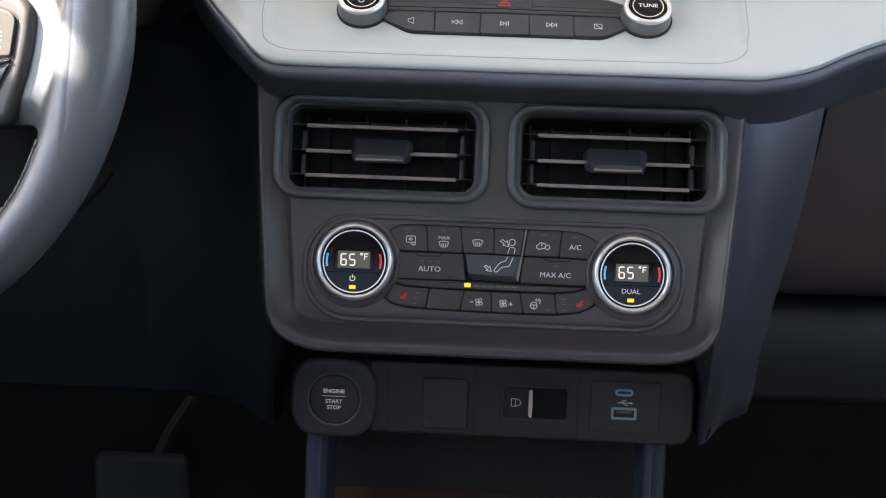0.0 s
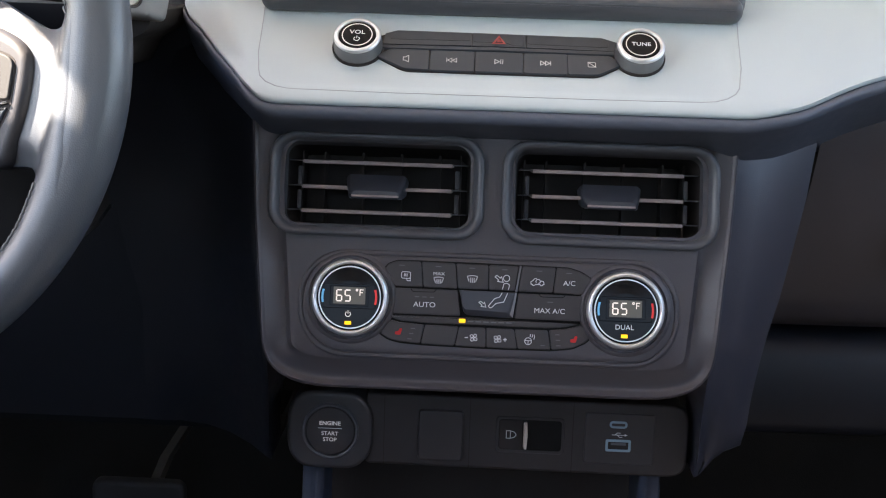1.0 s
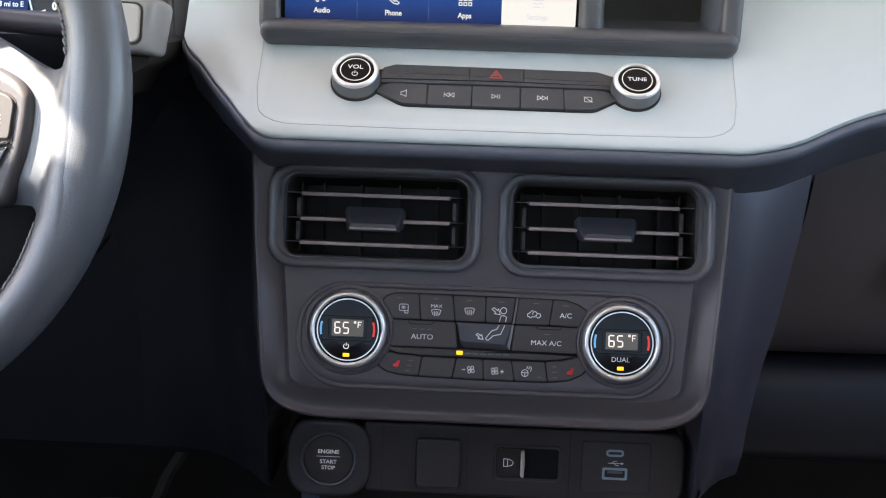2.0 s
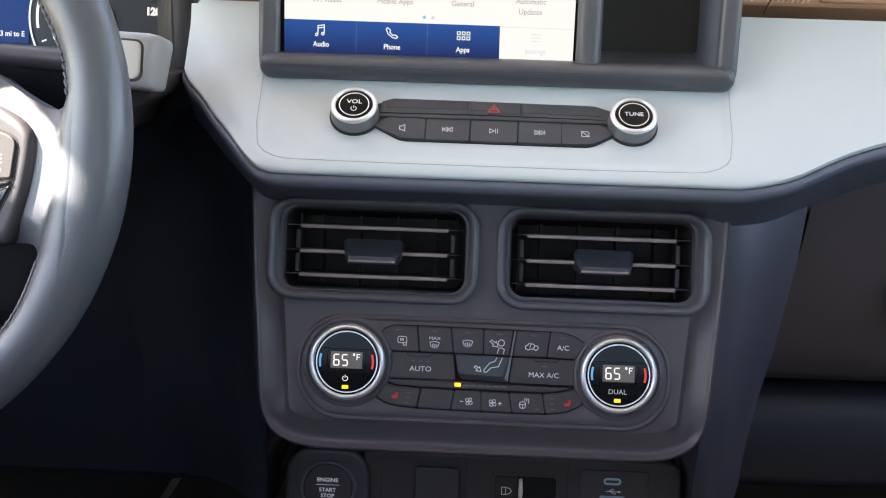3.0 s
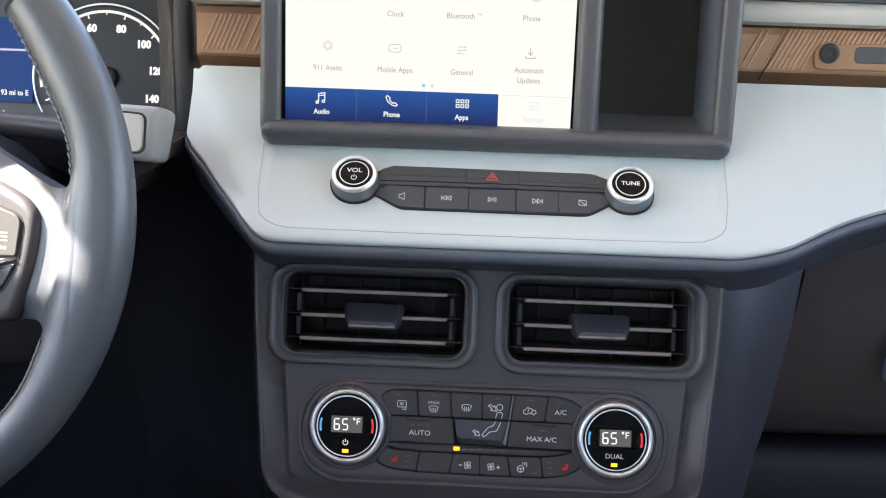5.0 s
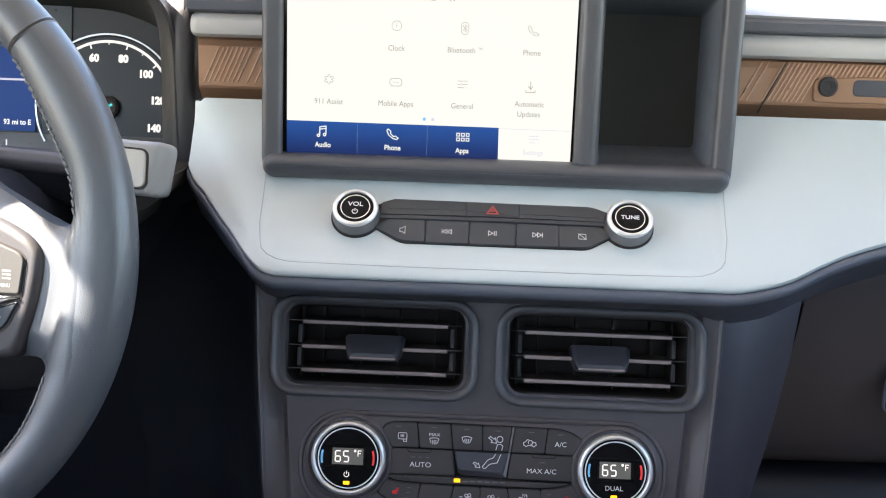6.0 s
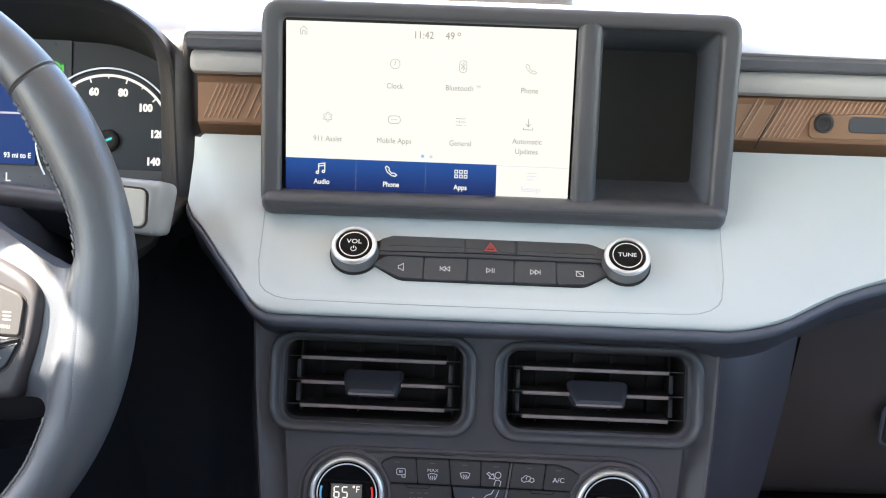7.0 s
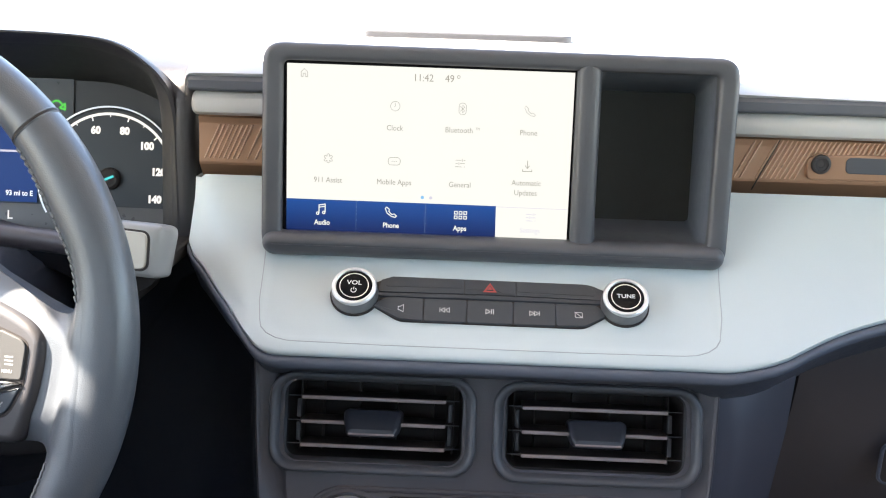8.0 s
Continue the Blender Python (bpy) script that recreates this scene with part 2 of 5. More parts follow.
led_green = glow("green_telltale", (0.08, 0.75, 0.10), 1.0)

# ---- cabin shell: plain, mostly unseen panels that close the car round the dashboard and shape its daylight ----
solid("floor", box(-780, -1700, -60, 780, 1000, 0, 6), carpet, "dark carpeted car floor", "floor", "structure")
solid("ceiling", box(-760, -1700, 1205, 760, 690, 1260, 12), roof_cloth, "grey cloth car headliner", "ceiling", "structure")
solid("wall_rear", box(-780, -1760, 0, 780, -1700, 1000, 6), seat_cloth, "brown grey rear cabin panel under the rear window", "wall", "structure")
solid("wall_front", box(-780, 1000, -60, 780, 1040, 730, 6), carpet, "dark carpeted firewall panel behind the dashboard", "wall", "structure")
for side, nm in ((-1, "left"), (1, "right")):
    x0, x1 = sorted((side * 760, side * 820))
    solid("wall_" + nm + "_door", box(x0, -1700, -60, x1, 1040, 715 if side < 0 else 740, 8), paint_body, "closed door below its window", "wall", "structure")
    # unseen rails set low: left trims the sun patch, right dims the side light
    solid("wall_" + nm + "_header", box(x0, -1700, 1142 if side < 0 else 1040, x1, 690, 1260, 8), paint_body, "unseen roof rail above the door opening, set low to block light", "wall", "structure")
    # rear sides left solid, unseen, to keep flat rear light off the dashboard
    solid("wall_" + nm + "_pillar", box(x0, -1700, 475, x1, -520, 1185, 8), paint_body, "unseen door pillar and solid rear side panel that block rear light", "wall", "structure")
    # made-up light blocker; the left outline is cut so sun reaches the wheel spoke
    corner = [(410, 800), (410, 1100), (486, 1086), (498, 1070), (507, 1044), (534, 1040), (541, 1142), (690, 1142), (1000, 880), (1000, 475), (700, 475), (700, 800)] if side < 0 else [(800, 475), (800, 900), (900, 900), (1000, 820), (1000, 475)]
    solid("wall_" + nm + "_corner", loft([[(x, y, z) for y, z in corner] for x in (x0, x1)], True, True), paint_body, "unseen added panel at the front of the door window that blocks light", "wall", "structure")
    bm = loft([[(x0, 610, 1185), (x1, 610, 1185), (x1, 700, 1187), (x0, 700, 1187)],
               [(x0, 1150, 705), (x1, 1150, 705), (x1, 1253, 712), (x0, 1253, 712)]], True, True)
    solid("windscreen_pillar_" + nm, bm, paint_body, "sloping windscreen pillar", "pillar", "structure")
solid("rear_seat", box(-640, -1650, 0, 640, -1480, 700, 60), seat_cloth, "brown grey cloth rear seat back", "seat", "structure")
bm = bmesh.new()
bmesh.ops.create_grid(bm, x_segments=8, y_segments=8, size=600000)
bmesh.ops.translate(bm, vec=(0, 0, -480), verts=bm.verts)
solid("ground", bm, ground_mat, "pale concrete ground outside the car", "ground", "structure")
bm = loft([[(-900, 1190, 690), (900, 1190, 690)], [(-900, 1700, 700), (900, 1700, 700)], [(-880, 2300, 640), (880, 2300, 640)], [(-860, 2420, 540), (860, 2420, 540)], [(-860, 2440, -300), (860, 2440, -300)]], False, False, False)
solid("bonnet", bm, surface("pale_body_paint", (0.6, 0.6, 0.6), 0.3, coat=0.5), "pale painted bonnet beyond the windscreen", "bonnet", "structure")

# ---- pale grey dash trim with its dark rolled edge ----
PAD = ((622, 572), (628, 577), (633, 581), (655, 605), (678, 629), (700, 646), (716, 657), (726, 660))
EDGE = ((-195, 678), (-192, 673), (-180, 664.8), (-167.7, 654.2), (-156, 645.5), (-145, 637.4), (-139.5, 633), (-135, 630.2), (-129, 628.4), (-120, 628), (0, 628), (125, 628), (140, 628), (150, 629), (173, 634), (191, 641), (208, 647), (231, 653), (262, 659), (300, 662), (420, 664), (760, 664))


def seam_depth(x, z):
    """The centre section lies a little deeper, inside a soft rounded border."""
    ax = abs(x)
    if ax > 115.5 and z < 643:
        d = (1 - math.hypot((ax - 115.5) / 22, (643 - z) / 9.4)) * 12
    else:
        d = min(138 - ax, (z - 633.4) * 1.35)
    s = min(1.0, max(0.0, (d + 1.5) / 6))
    return 1.5 * s * s * (3 - 2 * s)


def pad_y(x, z):
    crease = -146 - 0.6 * max(0.0, z - 648)
    return seam_depth(x, z) + spline(PAD, z) + max(0.0, crease - x) * 0.62 + max(0.0, x - 200) * 0.02


def edge_point(x):
    z = spline(EDGE, x)
    return (x, pad_y(x, z), z)


xs = [-195, -190, -186, -180, -174, -168, -162, -156, -151, -147, -145, -143, -141, -139.5, -138, -136.5, -135, -133.5, -132, -130, -127, -123, -119, -115, -110, -100, -70, -35, 0, 35, 70, 100, 110, 115, 119, 123, 127, 130, 132, 133.5, 135, 136.5, 138, 139.5, 141, 143, 146, 152, 160, 168, 176, 184, 192, 200, 208, 216, 224, 234, 246, 262, 285, 320, 380, 480, 620, 760]
rows = []
for s in (0, 0.03, 0.06, 0.1, 0.13, 0.16, 0.2, 0.24, 0.28, 0.33, 0.4, 0.48, 0.56, 0.65, 0.74, 0.83, 0.92, 1.0, 1.2, 1.4, 1.6, 1.8, 2.0):
    rows.append([])
    for x in xs:
        z0 = spline(EDGE, x)
        z = z0 + (684 - z0) * min(1, s) + (0 if -134 < x < 134 else 35.4 - 2.4 * min(1, max(0, (-187 - x) / 3))) * max(0, s - 1)
        xx = x + 2.8 * min(1, max(0, (z - 664) / 40)) * min(1, max(0, (-183 - x) / 10))
        rows[-1].append((xx, pad_y(x, z), z))
roll = [[(x, y + dy, z + dz) for x, y, z in rows[0]] for dy, dz in ((9, -3.4), (4, -3.2), (1.2, -2.6), (0.2, -1.4))]
bm = loft(roll + rows, False, False, False)
tv = [r[0] for r in rows]
loft([tv, [(x, y + 40, z) for x, y, z in tv]], False, False, False, bm)
solid("dash_trim", bm, trim_grey, "pale grey moulded trim panel across the dashboard", "trim", "structure", 50)
lip = []
for dy, dz in ((14, -2.4), (2.6, -2.6), (0.0, -3.4), (-1.4, -5.2), (-1.6, -7.4), (-0.4, -9.6), (2.4, -11.2), (7, -13.4), (20, -18.5), (42, -26), (70, -34)):
    lip.append([(x, edge_point(x)[1] + dy, edge_point(x)[2] + dz - max(0, dy - 3) * 0.5 * min(1, max(0, -x - 120) / 60) - max(0, dy - 7) * 0.25 * min(1, max(0, x - 122) / 18)) for x in xs])
solid("dash_lip", loft(lip, False, False, False), dash_blue, "slate blue rolled edge under the pale dash trim", "trim", "structure", 60)

# seam of the removable centre section, a fine raised line in the pale trim
seam = [(-140.6, 679), (-140, 667), (-139.5, 652), (-137.5, 643)] + [(-137.5 + 22 * (1 - math.cos(radians(a))), 643 - 9.4 * math.sin(radians(a))) for a in (20, 40, 60, 80, 90)] + [(-60, 633.2), (0, 633.2), (60, 633.2)] + [(115.5 + 22 * math.sin(radians(a)), 643 - 9.4 * math.cos(radians(a))) for a in (0, 20, 40, 60, 80)] + [(137.5, 643), (139.5, 652), (140, 667), (140.6, 679)]
bm = loft([[(x + (0.35 if x < -120 else -0.35 if x > 120 else 0) * k, pad_y(x, z) + o, z + 0.25 * k) for x, z in seam] for k, o in ((-1, 0.3), (-0.6, -0.15), (0.6, -0.15), (1, 0.3))], False, False, False)
solid("trim_seam", bm, surface("seam_grey", (0.36, 0.39, 0.41), 0.6), "fine seam round the centre trim section", "trim", "structure")

# dash top, with the rounded front edge over the copper strip
groove_grey = surface("blue_grey_groove_plastic", (0.10, 0.107, 0.125), 0.45, grain=0.15, grain_size=1400)
shelf_grey = surface("warm_grey_shelf_plastic", (0.50, 0.50, 0.485), 0.45, grain=0.10, grain_size=1500, mottle=0.03)
top_pts = ((668, 757.5), (655, 757.8), (650.5, 760), (649.5, 764), (651, 769), (655, 772.5), (662, 773.5))
for x0, x1, nm, low in ((-193, -146, "left", 0.0), (144, 760, "right", 2.4)):
    ends = ((x0, 0.45), (x0 + 0.5, 0.66), (x0 + 1.5, 0.84), (x0 + 3.2, 0.96), (x0 + 5.5, 1.0), (x1, 1.0))
    bm = loft([[(x, 664 + (y - 664) * k, 765.5 + (z - 765.5) * k - low) for x, k in ends] for y, z in top_pts], False, False, False)
    loft([[(x0, 664 + (y - 664) * 0.45 + d, 765.5 + (z - 765.5) * 0.45 - low) for y, z in top_pts] for d in (0, 30)], False, False, False, bm)
    solid("dash_shelf_edge_" + nm, bm, shelf_grey, "pale grey shelf edge above the copper strip", "trim", "structure")
    bm = loft([[(x, y, z - low) for x in (x0, x1)] for y, z in ((664, 772.5), (651, 773.2), (649, 775), (649, 780), (651, 782.5), (658, 784))], False, False, False)
    solid("dash_groove_" + nm, bm, groove_grey, "dark groove under the dash top", "trim", "structure")
dash_top_grey = surface("pale_grey_dash_top", (0.50, 0.50, 0.50), 0.55, grain=0.3, grain_size=900)
deep = ((700, 789), (770, 799), (850, 804), (950, 804), (1100, 785), (1200, 740))
SWEEP = ((645, -194), (700, -204), (770, -226), (850, -252), (950, -270), (1200, -300))
rows = []
for y, z in ((652, 779), (650, 781), (654, 783.5)) + deep:
    xl = spline(SWEEP, y)
    cols = [(xl + dx, dz) for dx, dz in ((-0.6, -14), (-0.2, -5), (0.6, -2), (2.2, -0.5), (5, 0))] + [(x, 0) for x in [-170, -146, -144, -100, -50, 0, 50, 100, 145, 147] + list(range(190, 781, 60))]
    rows.append([(x, max(y, 703) if -145 < x < 146 else y, z + dz - (2.4 if x > 140 else 0.0) + 5 * math.exp(-((x + 20) / 260) ** 2)) for x, dz in cols])
bm = loft(rows, False, False, False)
solid("dash_top", bm, dash_top_grey, "sunlit grey soft dash top", "dash top", "structure", 60)
bm = loft([[(x, y, z - 4 + 5 * math.exp(-((x + 20) / 260) ** 2)) for x in (-780, -700, -600, -500, -400, -300, -250, -194)] for y, z in ((748, 784), (752, 791), (760, 797)) + deep[1:]], False, False, False)
solid("dash_top_driver", bm, dash_top_grey, "sunlit grey dash top behind the cluster hood", "dash top", "structure", 60)
solid("speaker_slot", slab(rrect(-102, -10, 56, 10, 8), -6, 2.5, 1.5), bezel_dark, "long dark speaker slot in the dash top", "speaker", "structure", m=pose(0, 0.80, 0.8075))

# ---- centre stack ----
CP = (0, 0.5825, 0.515, 15.7)  # the sloping front of the stack


def c_point(u, v, w=0):
    return tuple(1000 * c for c in (on_plane(*CP, u, v, w).translation))


stack_outline = rounded([(-132, -56.5), (132, -56.5), (137, 0), (142, 52), (145, 108), (-145, 108), (-142, 52), (-137, 0)], [40, 40, 20, 20, 2, 2, 20, 20], 8)
fascia = thing("centre_fascia", on_plane(*CP), "dark slate centre fascia with a rolled edge below the dash trim", "dashboard")


def dished(d, w, side, foot):
    """A loop of the fascia; inside its edge the sides slope in and the foot turns under, below the vents."""
    loop = []
    for x, y in inset(stack_outline, d):
        f = min(1, max(0, (-22 - y) / 24))
        f = f * f * (3 - 2 * f)
        loop.append((x, y, w - (side * (1 - f) + foot * f) * (1 - min(1, max(0, (y - 22) / 12)))))
    return loop


part("fascia_edge", loft([dished(*q) for q in ((-1.0, -92, 0, 4), (-1.2, -30, 0, 4), (-0.8, -6, 0, 4.6), (0, -1.8, 0, 5.0), (0.6, -0.6, 0, 5.4), (1.4, 0.1, 0, 6.0), (2.3, -0.1, 0.1, 6.7), (3.2, -1.1, 0.5, 6.9))], False, False), dash_dark, fascia, "rolled edge of the fascia", 50)
bm = loft([dished(*q) for q in ((3.2, -1.1, 0.5, 6.9), (4.0, -1.3, 0.8, 7.5), (4.8, -1.5, 1.2, 7.8), (6.2, -1.7, 2.1, 7.5), (8.2, -1.8, 3.2, 6.6), (10.4, -1.9, 4.2, 5.2), (12.6, -2.0, 5.0, 3.6), (14.6, -2.0, 5.3, 2.0), (16.6, -2.0, 2.4, 0.6), (18, -2.0, 0, 0))], False, False)
edge = [e for e in bm.edges if e.is_boundary and all(abs(v.co.z + 2.0) < 1e-3 for v in e.verts)]
for cx in (-68.9, 68.4):
    hole = [bm.verts.new((x, y, -2.0)) for x, y in rrect(cx - 55.5, 64.5 - 25, cx + 55.5, 64.5 + 25, 10)]
    edge += [bm.edges.new((hole[i], hole[(i + 1) % len(hole)])) for i in range(len(hole))]
bmesh.ops.triangle_fill(bm, use_beauty=True, use_dissolve=False, edges=edge, normal=(0, 0, 1))
part("clip_gap", flat(rrect(-14, 96.4, 19, 97.6, 0.4, 2), 0.6, 0.4), hole_black, fascia)
part("fascia_panel", bm, dash_dark, fascia, "smooth dished fascia panel", 40)

# flanks of the stack run back to the glove box and the driver's side
FLANK = [(c_point(147.0, 160, -26), (207.5, 664, 682)), (c_point(146.4, 132, -12), (206.5, 658, 654)), (c_point(145.6, 118, -8), (203.5, 650, 636)), (c_point(144.2, 100, -5), (199, 642, 606)), (c_point(142.2, 62, -5), (194, 635, 572)), (c_point(139.6, 30, -5), (187.5, 629, 542)), (c_point(136.8, 0, -5), (181.5, 625, 512)), (c_point(134.2, -20, -5), (175, 621, 488)), ((132.6, 580.5, 484), (172, 619, 474)), ((132.0, 584, 466), (169.5, 617.5, 460)), ((132.6, 590, 450), (167.6, 617, 446)), ((134.2, 600, 430), (166.4, 617, 428)), ((136.0, 609, 412), (164, 618, 414)), ((136.6, 613, 402), (152, 620, 407)), ((136.0, 617, 391), (140, 622, 394))]
for side, nm in ((1, "right"), (-1, "left")):
    loops = []
    for i, (a, b) in enumerate(FLANK):
        a, b = Vector(a), Vector(b)
        inner = [a + Vector((-4, 14, 0)), a + Vector((-1.5, 4, 0))] if i < 8 else [a + Vector((-14, 19 - i, 0)), a + Vector((-5, 4, 0))] if i < 10 else [a + Vector((-7, 18, 0)), a + Vector((-2.5, 6, 0))] if i == 10 else [Vector((a.x + 2, 665, a.z + 1)), Vector((a.x + 0.5, a.y + 8, a.z + 0.5))]
        if side > 0:
            outer = [a.lerp(b, 0.28) + Vector((2.2, 1.0, 0)), a.lerp(b, 0.6) + Vector((1.4, -2.2, 0)), b + Vector((-2.4, -1.2, 0)), b, b + Vector((-0.6, 4, 0)), b + Vector((-2, 80, 0))]
        else:
            far = Vector((max(b.x, 172) + 54, 667, b.z))
            outer = [a + (far - a) * f + Vector((0, 20 * math.sin(math.pi * f), 0)) for f in (0.2, 0.4, 0.6, 0.8, 1.0)] + [far + Vector((10, 1.5, 0))]
        loops.append([(side * p.x, p.y, p.z) for p in inner + [a, a + Vector((1.6, 0.8, 0)), a + Vector((4.4, 4.2, 0))] + outer])
    loops.append([(x, y + 70, z) for x, y, z in loops[-1]])
    # the left flank takes the navy darkened for shade
    solid("stack_flank_" + nm, loft(loops, False, False, False), flank_navy if side > 0 else left_shade_navy, "smooth dark side of the centre stack", "trim", "structure", 60)


# ---- air vents ----
link_dark = surface("dark_slate_link", (0.045, 0.043, 0.047), 0.5)
tab_navy = surface("dark_navy_tab", (0.040, 0.042, 0.052), 0.36, grain=0.1, grain_size=1500)


def air_vent(u, v, tab_shift):
    t = thing("air_vent", on_plane(*CP, u, v), "dark rectangular air vent with three open slats", "air vent", "centre air vents")
    loops = []
    for hw, v0, v1, r, w in ((62.7, -30.4, 28.6, 15, -8), (63.7, -31.3, 29.6, 15.5, -1), (64.1, -31.7, 30.0, 16, 1.0), (63.6, -31.2, 29.4, 15.8, 2.4), (62.4, -30.0, 28.2, 15.2, 3.1), (60.8, -28.4, 26.8, 14, 2.7), (58.6, -26.4, 25.4, 11.5, 0.2), (56.4, -24.8, 24.2, 9, -5), (55.4, -24.0, 23.7, 7.5, -9), (55.0, -23.8, 23.6, 7, -14)):
        loops.append(ring3(rrect(-hw, v0, hw, v1, r, 7), w))
    part("vent_surround", loft(loops, False, False), bezel_dark, t, "rounded charcoal vent surround", 50)
    part("duct", loft([ring3(rrect(-55.2, -23.9, 55.2, 23.8, 7, 7), -13), ring3(rrect(-53, -22, 53, 22.6, 7, 7), -55)], False, True), duct_black, t)
    for vv in (13.0, -2.2, -16.8):
        outline = [(-46, -1.1), (45, -1.1), (45, 1.1), (-46, 1.1)]
        vane = part("slat", loft([[(x, vv + y * k + dv, w) for x, y in outline] for k, dv, w in ((0.5, 2.6, -34), (0.7, 1.5, -22), (1, 0.3, -11.2))], True, True), vane_dark, t)
        part("slat_edge", slab(rrect(-45.6, vv - 1.0, 44.6, vv + 1.25, 0.5, 2), -11.4, -10.2, 0.4, 2), vane_edge, vane, "warm grey slat edge, caught light put into its colour")
        part("slat_pin", slab(rrect(-54.2, vv + 0.55, 54.2, vv + 1.15, 0.2, 2), -13.5, -12.0, 0.2, 1), bezel_dark, vane)
    for uu in (-49.5, -36, -12, 12, 36, 49):
        part("rear_blade", loft([ring3([(uu - 0.6, -22), (uu + 0.6, -22), (uu + 0.6, 22.5), (uu - 0.6, 22.5)], w) for w in (-50, -36)], True, True), duct_black, t)
    for uu, v0 in ((-48.5, -1.4), (-48.5, -16), (47.6, -1.4), (47.6, -16)):
        part("link_bar", slab(rrect(uu - 1.3, v0 + 1.2, uu + 1.3, v0 + 12.6, 0.5, 2), -24, -19, 0.4, 2), link_dark, t)
    # thumb tab on the middle slat, wedge-shaped with bevelled ends
    c = tab_shift
    loops = []
    for w, hw, v0, v1 in ((-24, 18.6, -5.5, 6.0), (-12, 18.6, -7.2, 6.4), (-5, 17.4, -8.8, 1.2), (-0.6, 15.8, -9.2, -3.0), (0.6, 14.4, -8.4, -4.6)):
        loops.append(ring3(rounded([(c - hw + 1.5, v0), (c + hw - 1.5, v0), (c + hw, v1 - 2), (c + hw - 2, v1), (c - hw + 2, v1), (c - hw, v1 - 2)], 1.2, 3), w))
    tab = part("thumb_tab", loft(loops, True, True), tab_navy, t, "ribbed charcoal thumb tab")
    # pale strip drawn as the highlight along the tab's lower edge
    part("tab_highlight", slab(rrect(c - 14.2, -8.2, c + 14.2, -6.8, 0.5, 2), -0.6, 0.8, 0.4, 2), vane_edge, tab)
    return t


air_vent(-69.3, 64.8, -0.6)
air_vent(69.2, 63.6, 0.9)

# ---- climate control panel ----
climate = thing("climate_panel", on_plane(*CP), "dark climate control panel with two chrome dials", "climate control")
plate_line = rrect(-113, -38.5, 112, 25.5, 29, 9)
part("panel_plate", loft([ring3(inset(plate_line, d), w) for d, w in ((0, -14), (0, -1.6), (0.5, -0.9), (1.6, -0.6), (2.6, -0.9), (2.9, -1.4), (3.4, -1.5), (3.7, -0.5), (4.6, -0.1), (7, 0))], False, True), dash_dark, climate, "stadium-shaped backing plate", 40)


def icon(lines, width, w, parent, material=None, name="icon"):
    return part(name, strokes(lines, width * 0.84, w), material or ink_white, parent)


def ccw(pts):
    area = sum(p[0] * q[1] - q[0] * p[1] for p, q in zip(pts, pts[1:] + pts[:1]))
    return pts if area > 0 else pts[::-1]


def button(outline, parent, w0=-0.8, w1=1.7, material=None, r=1.3, name="button", label=""):
    return part(name, slab(rounded(inset(ccw(outline), 0.24), r, 3), w0, w1, 0.4, 3), material or button_dark, parent, label)


TOP = 1.82
bed = [(-60.2, 18.2), (-55, 20.2), (-40.9, 20.4), (19, 19.9), (46.4, 19.5), (54, 17.3), (61, 13), (56, 3), (56, -12), (61, -21.5), (58, -24.8), (50, -28.6), (37.5, -30.3), (-0.7, -30.4), (-39.5, -29.7), (-51.6, -28.9), (-59, -27.2), (-64.5, -23.6), (-58, -12), (-57, 3), (-63, 14.5)]
part("button_bed", slab(rounded(ccw(bed), 1.5, 3), -1.5, 0.12, 0.2, 2), hole_black, climate)


def marker(u, v, parent, width=3.4, w=1.78):
    part("marker", flat(rrect(u - width / 2, v - 0.25, u + width / 2, v + 0.25, 0.2, 2), w), ink_dim, parent)


# upper row
b = button([(-56.3, 4.3), (-38.9, 4.3), (-40.6, 19.7), (-55, 19.6), (-60.3, 17.6), (-62, 14.6), (-59.5, 11.3), (-57.5, 8)], climate)
icon([[True] + rounded([(-52, 9.4), (-46.7, 9.4), (-46.7, 13.2), (-52, 13.2)], 1, 3), [(-48.8, 9.4), (-48.6, 8.0), (-46.8, 8.0), (-46.7, 9.6)], [(-50.3, 10.5), (-50.3, 12.2)], [(-49.5, 10.5), (-49.5, 12.2)], [(-48.7, 10.5), (-48.7, 12.2)]], 0.5, TOP, b)
marker(-52, 17.0, b)
b = button([(-38.9, 4.3), (-18.6, 4.2), (-20.4, 19.5), (-40.6, 19.7)], climate)
lettering("MAX", 1.9, -29.9, 12.7, 1.75, ink_white, b, stretch=1.2)
marker(-30.4, 17.0, b)


def defrost(u, v, parent, k=1.0):
    lines = [[(u - 1.9, v - 1.5), (u - 3.0, v + 1.4), *arc(u, v - 4.6, 6.7, 116, 64, 6), (u + 3.0, v + 1.4), (u + 1.9, v - 1.5)]]
    lines += [[(u + d, v - 2.1), (u + d + 0.25, v - 1.1), (u + d - 0.2, v - 0.2), (u + d + 0.15, v + 0.7)] for d in (-1.1, 0, 1.1)]
    icon([[(u + (q[0] - u) * k, v + (q[1] - v) * k) for q in line] for line in lines], 0.46, TOP, parent)


defrost(-30.0, 8.9, b, 0.95)
b = button([(-18.6, 4.2), (-0.5, 4.1), (-0.8, 19.4), (-20.4, 19.5)], climate)
defrost(-10.2, 10.4, b)
marker(-10.5, 16.8, b)
b = button([(-0.5, 4.1), (15.2, 3.9), (17.2, 19.3), (-0.8, 19.4)], climate)


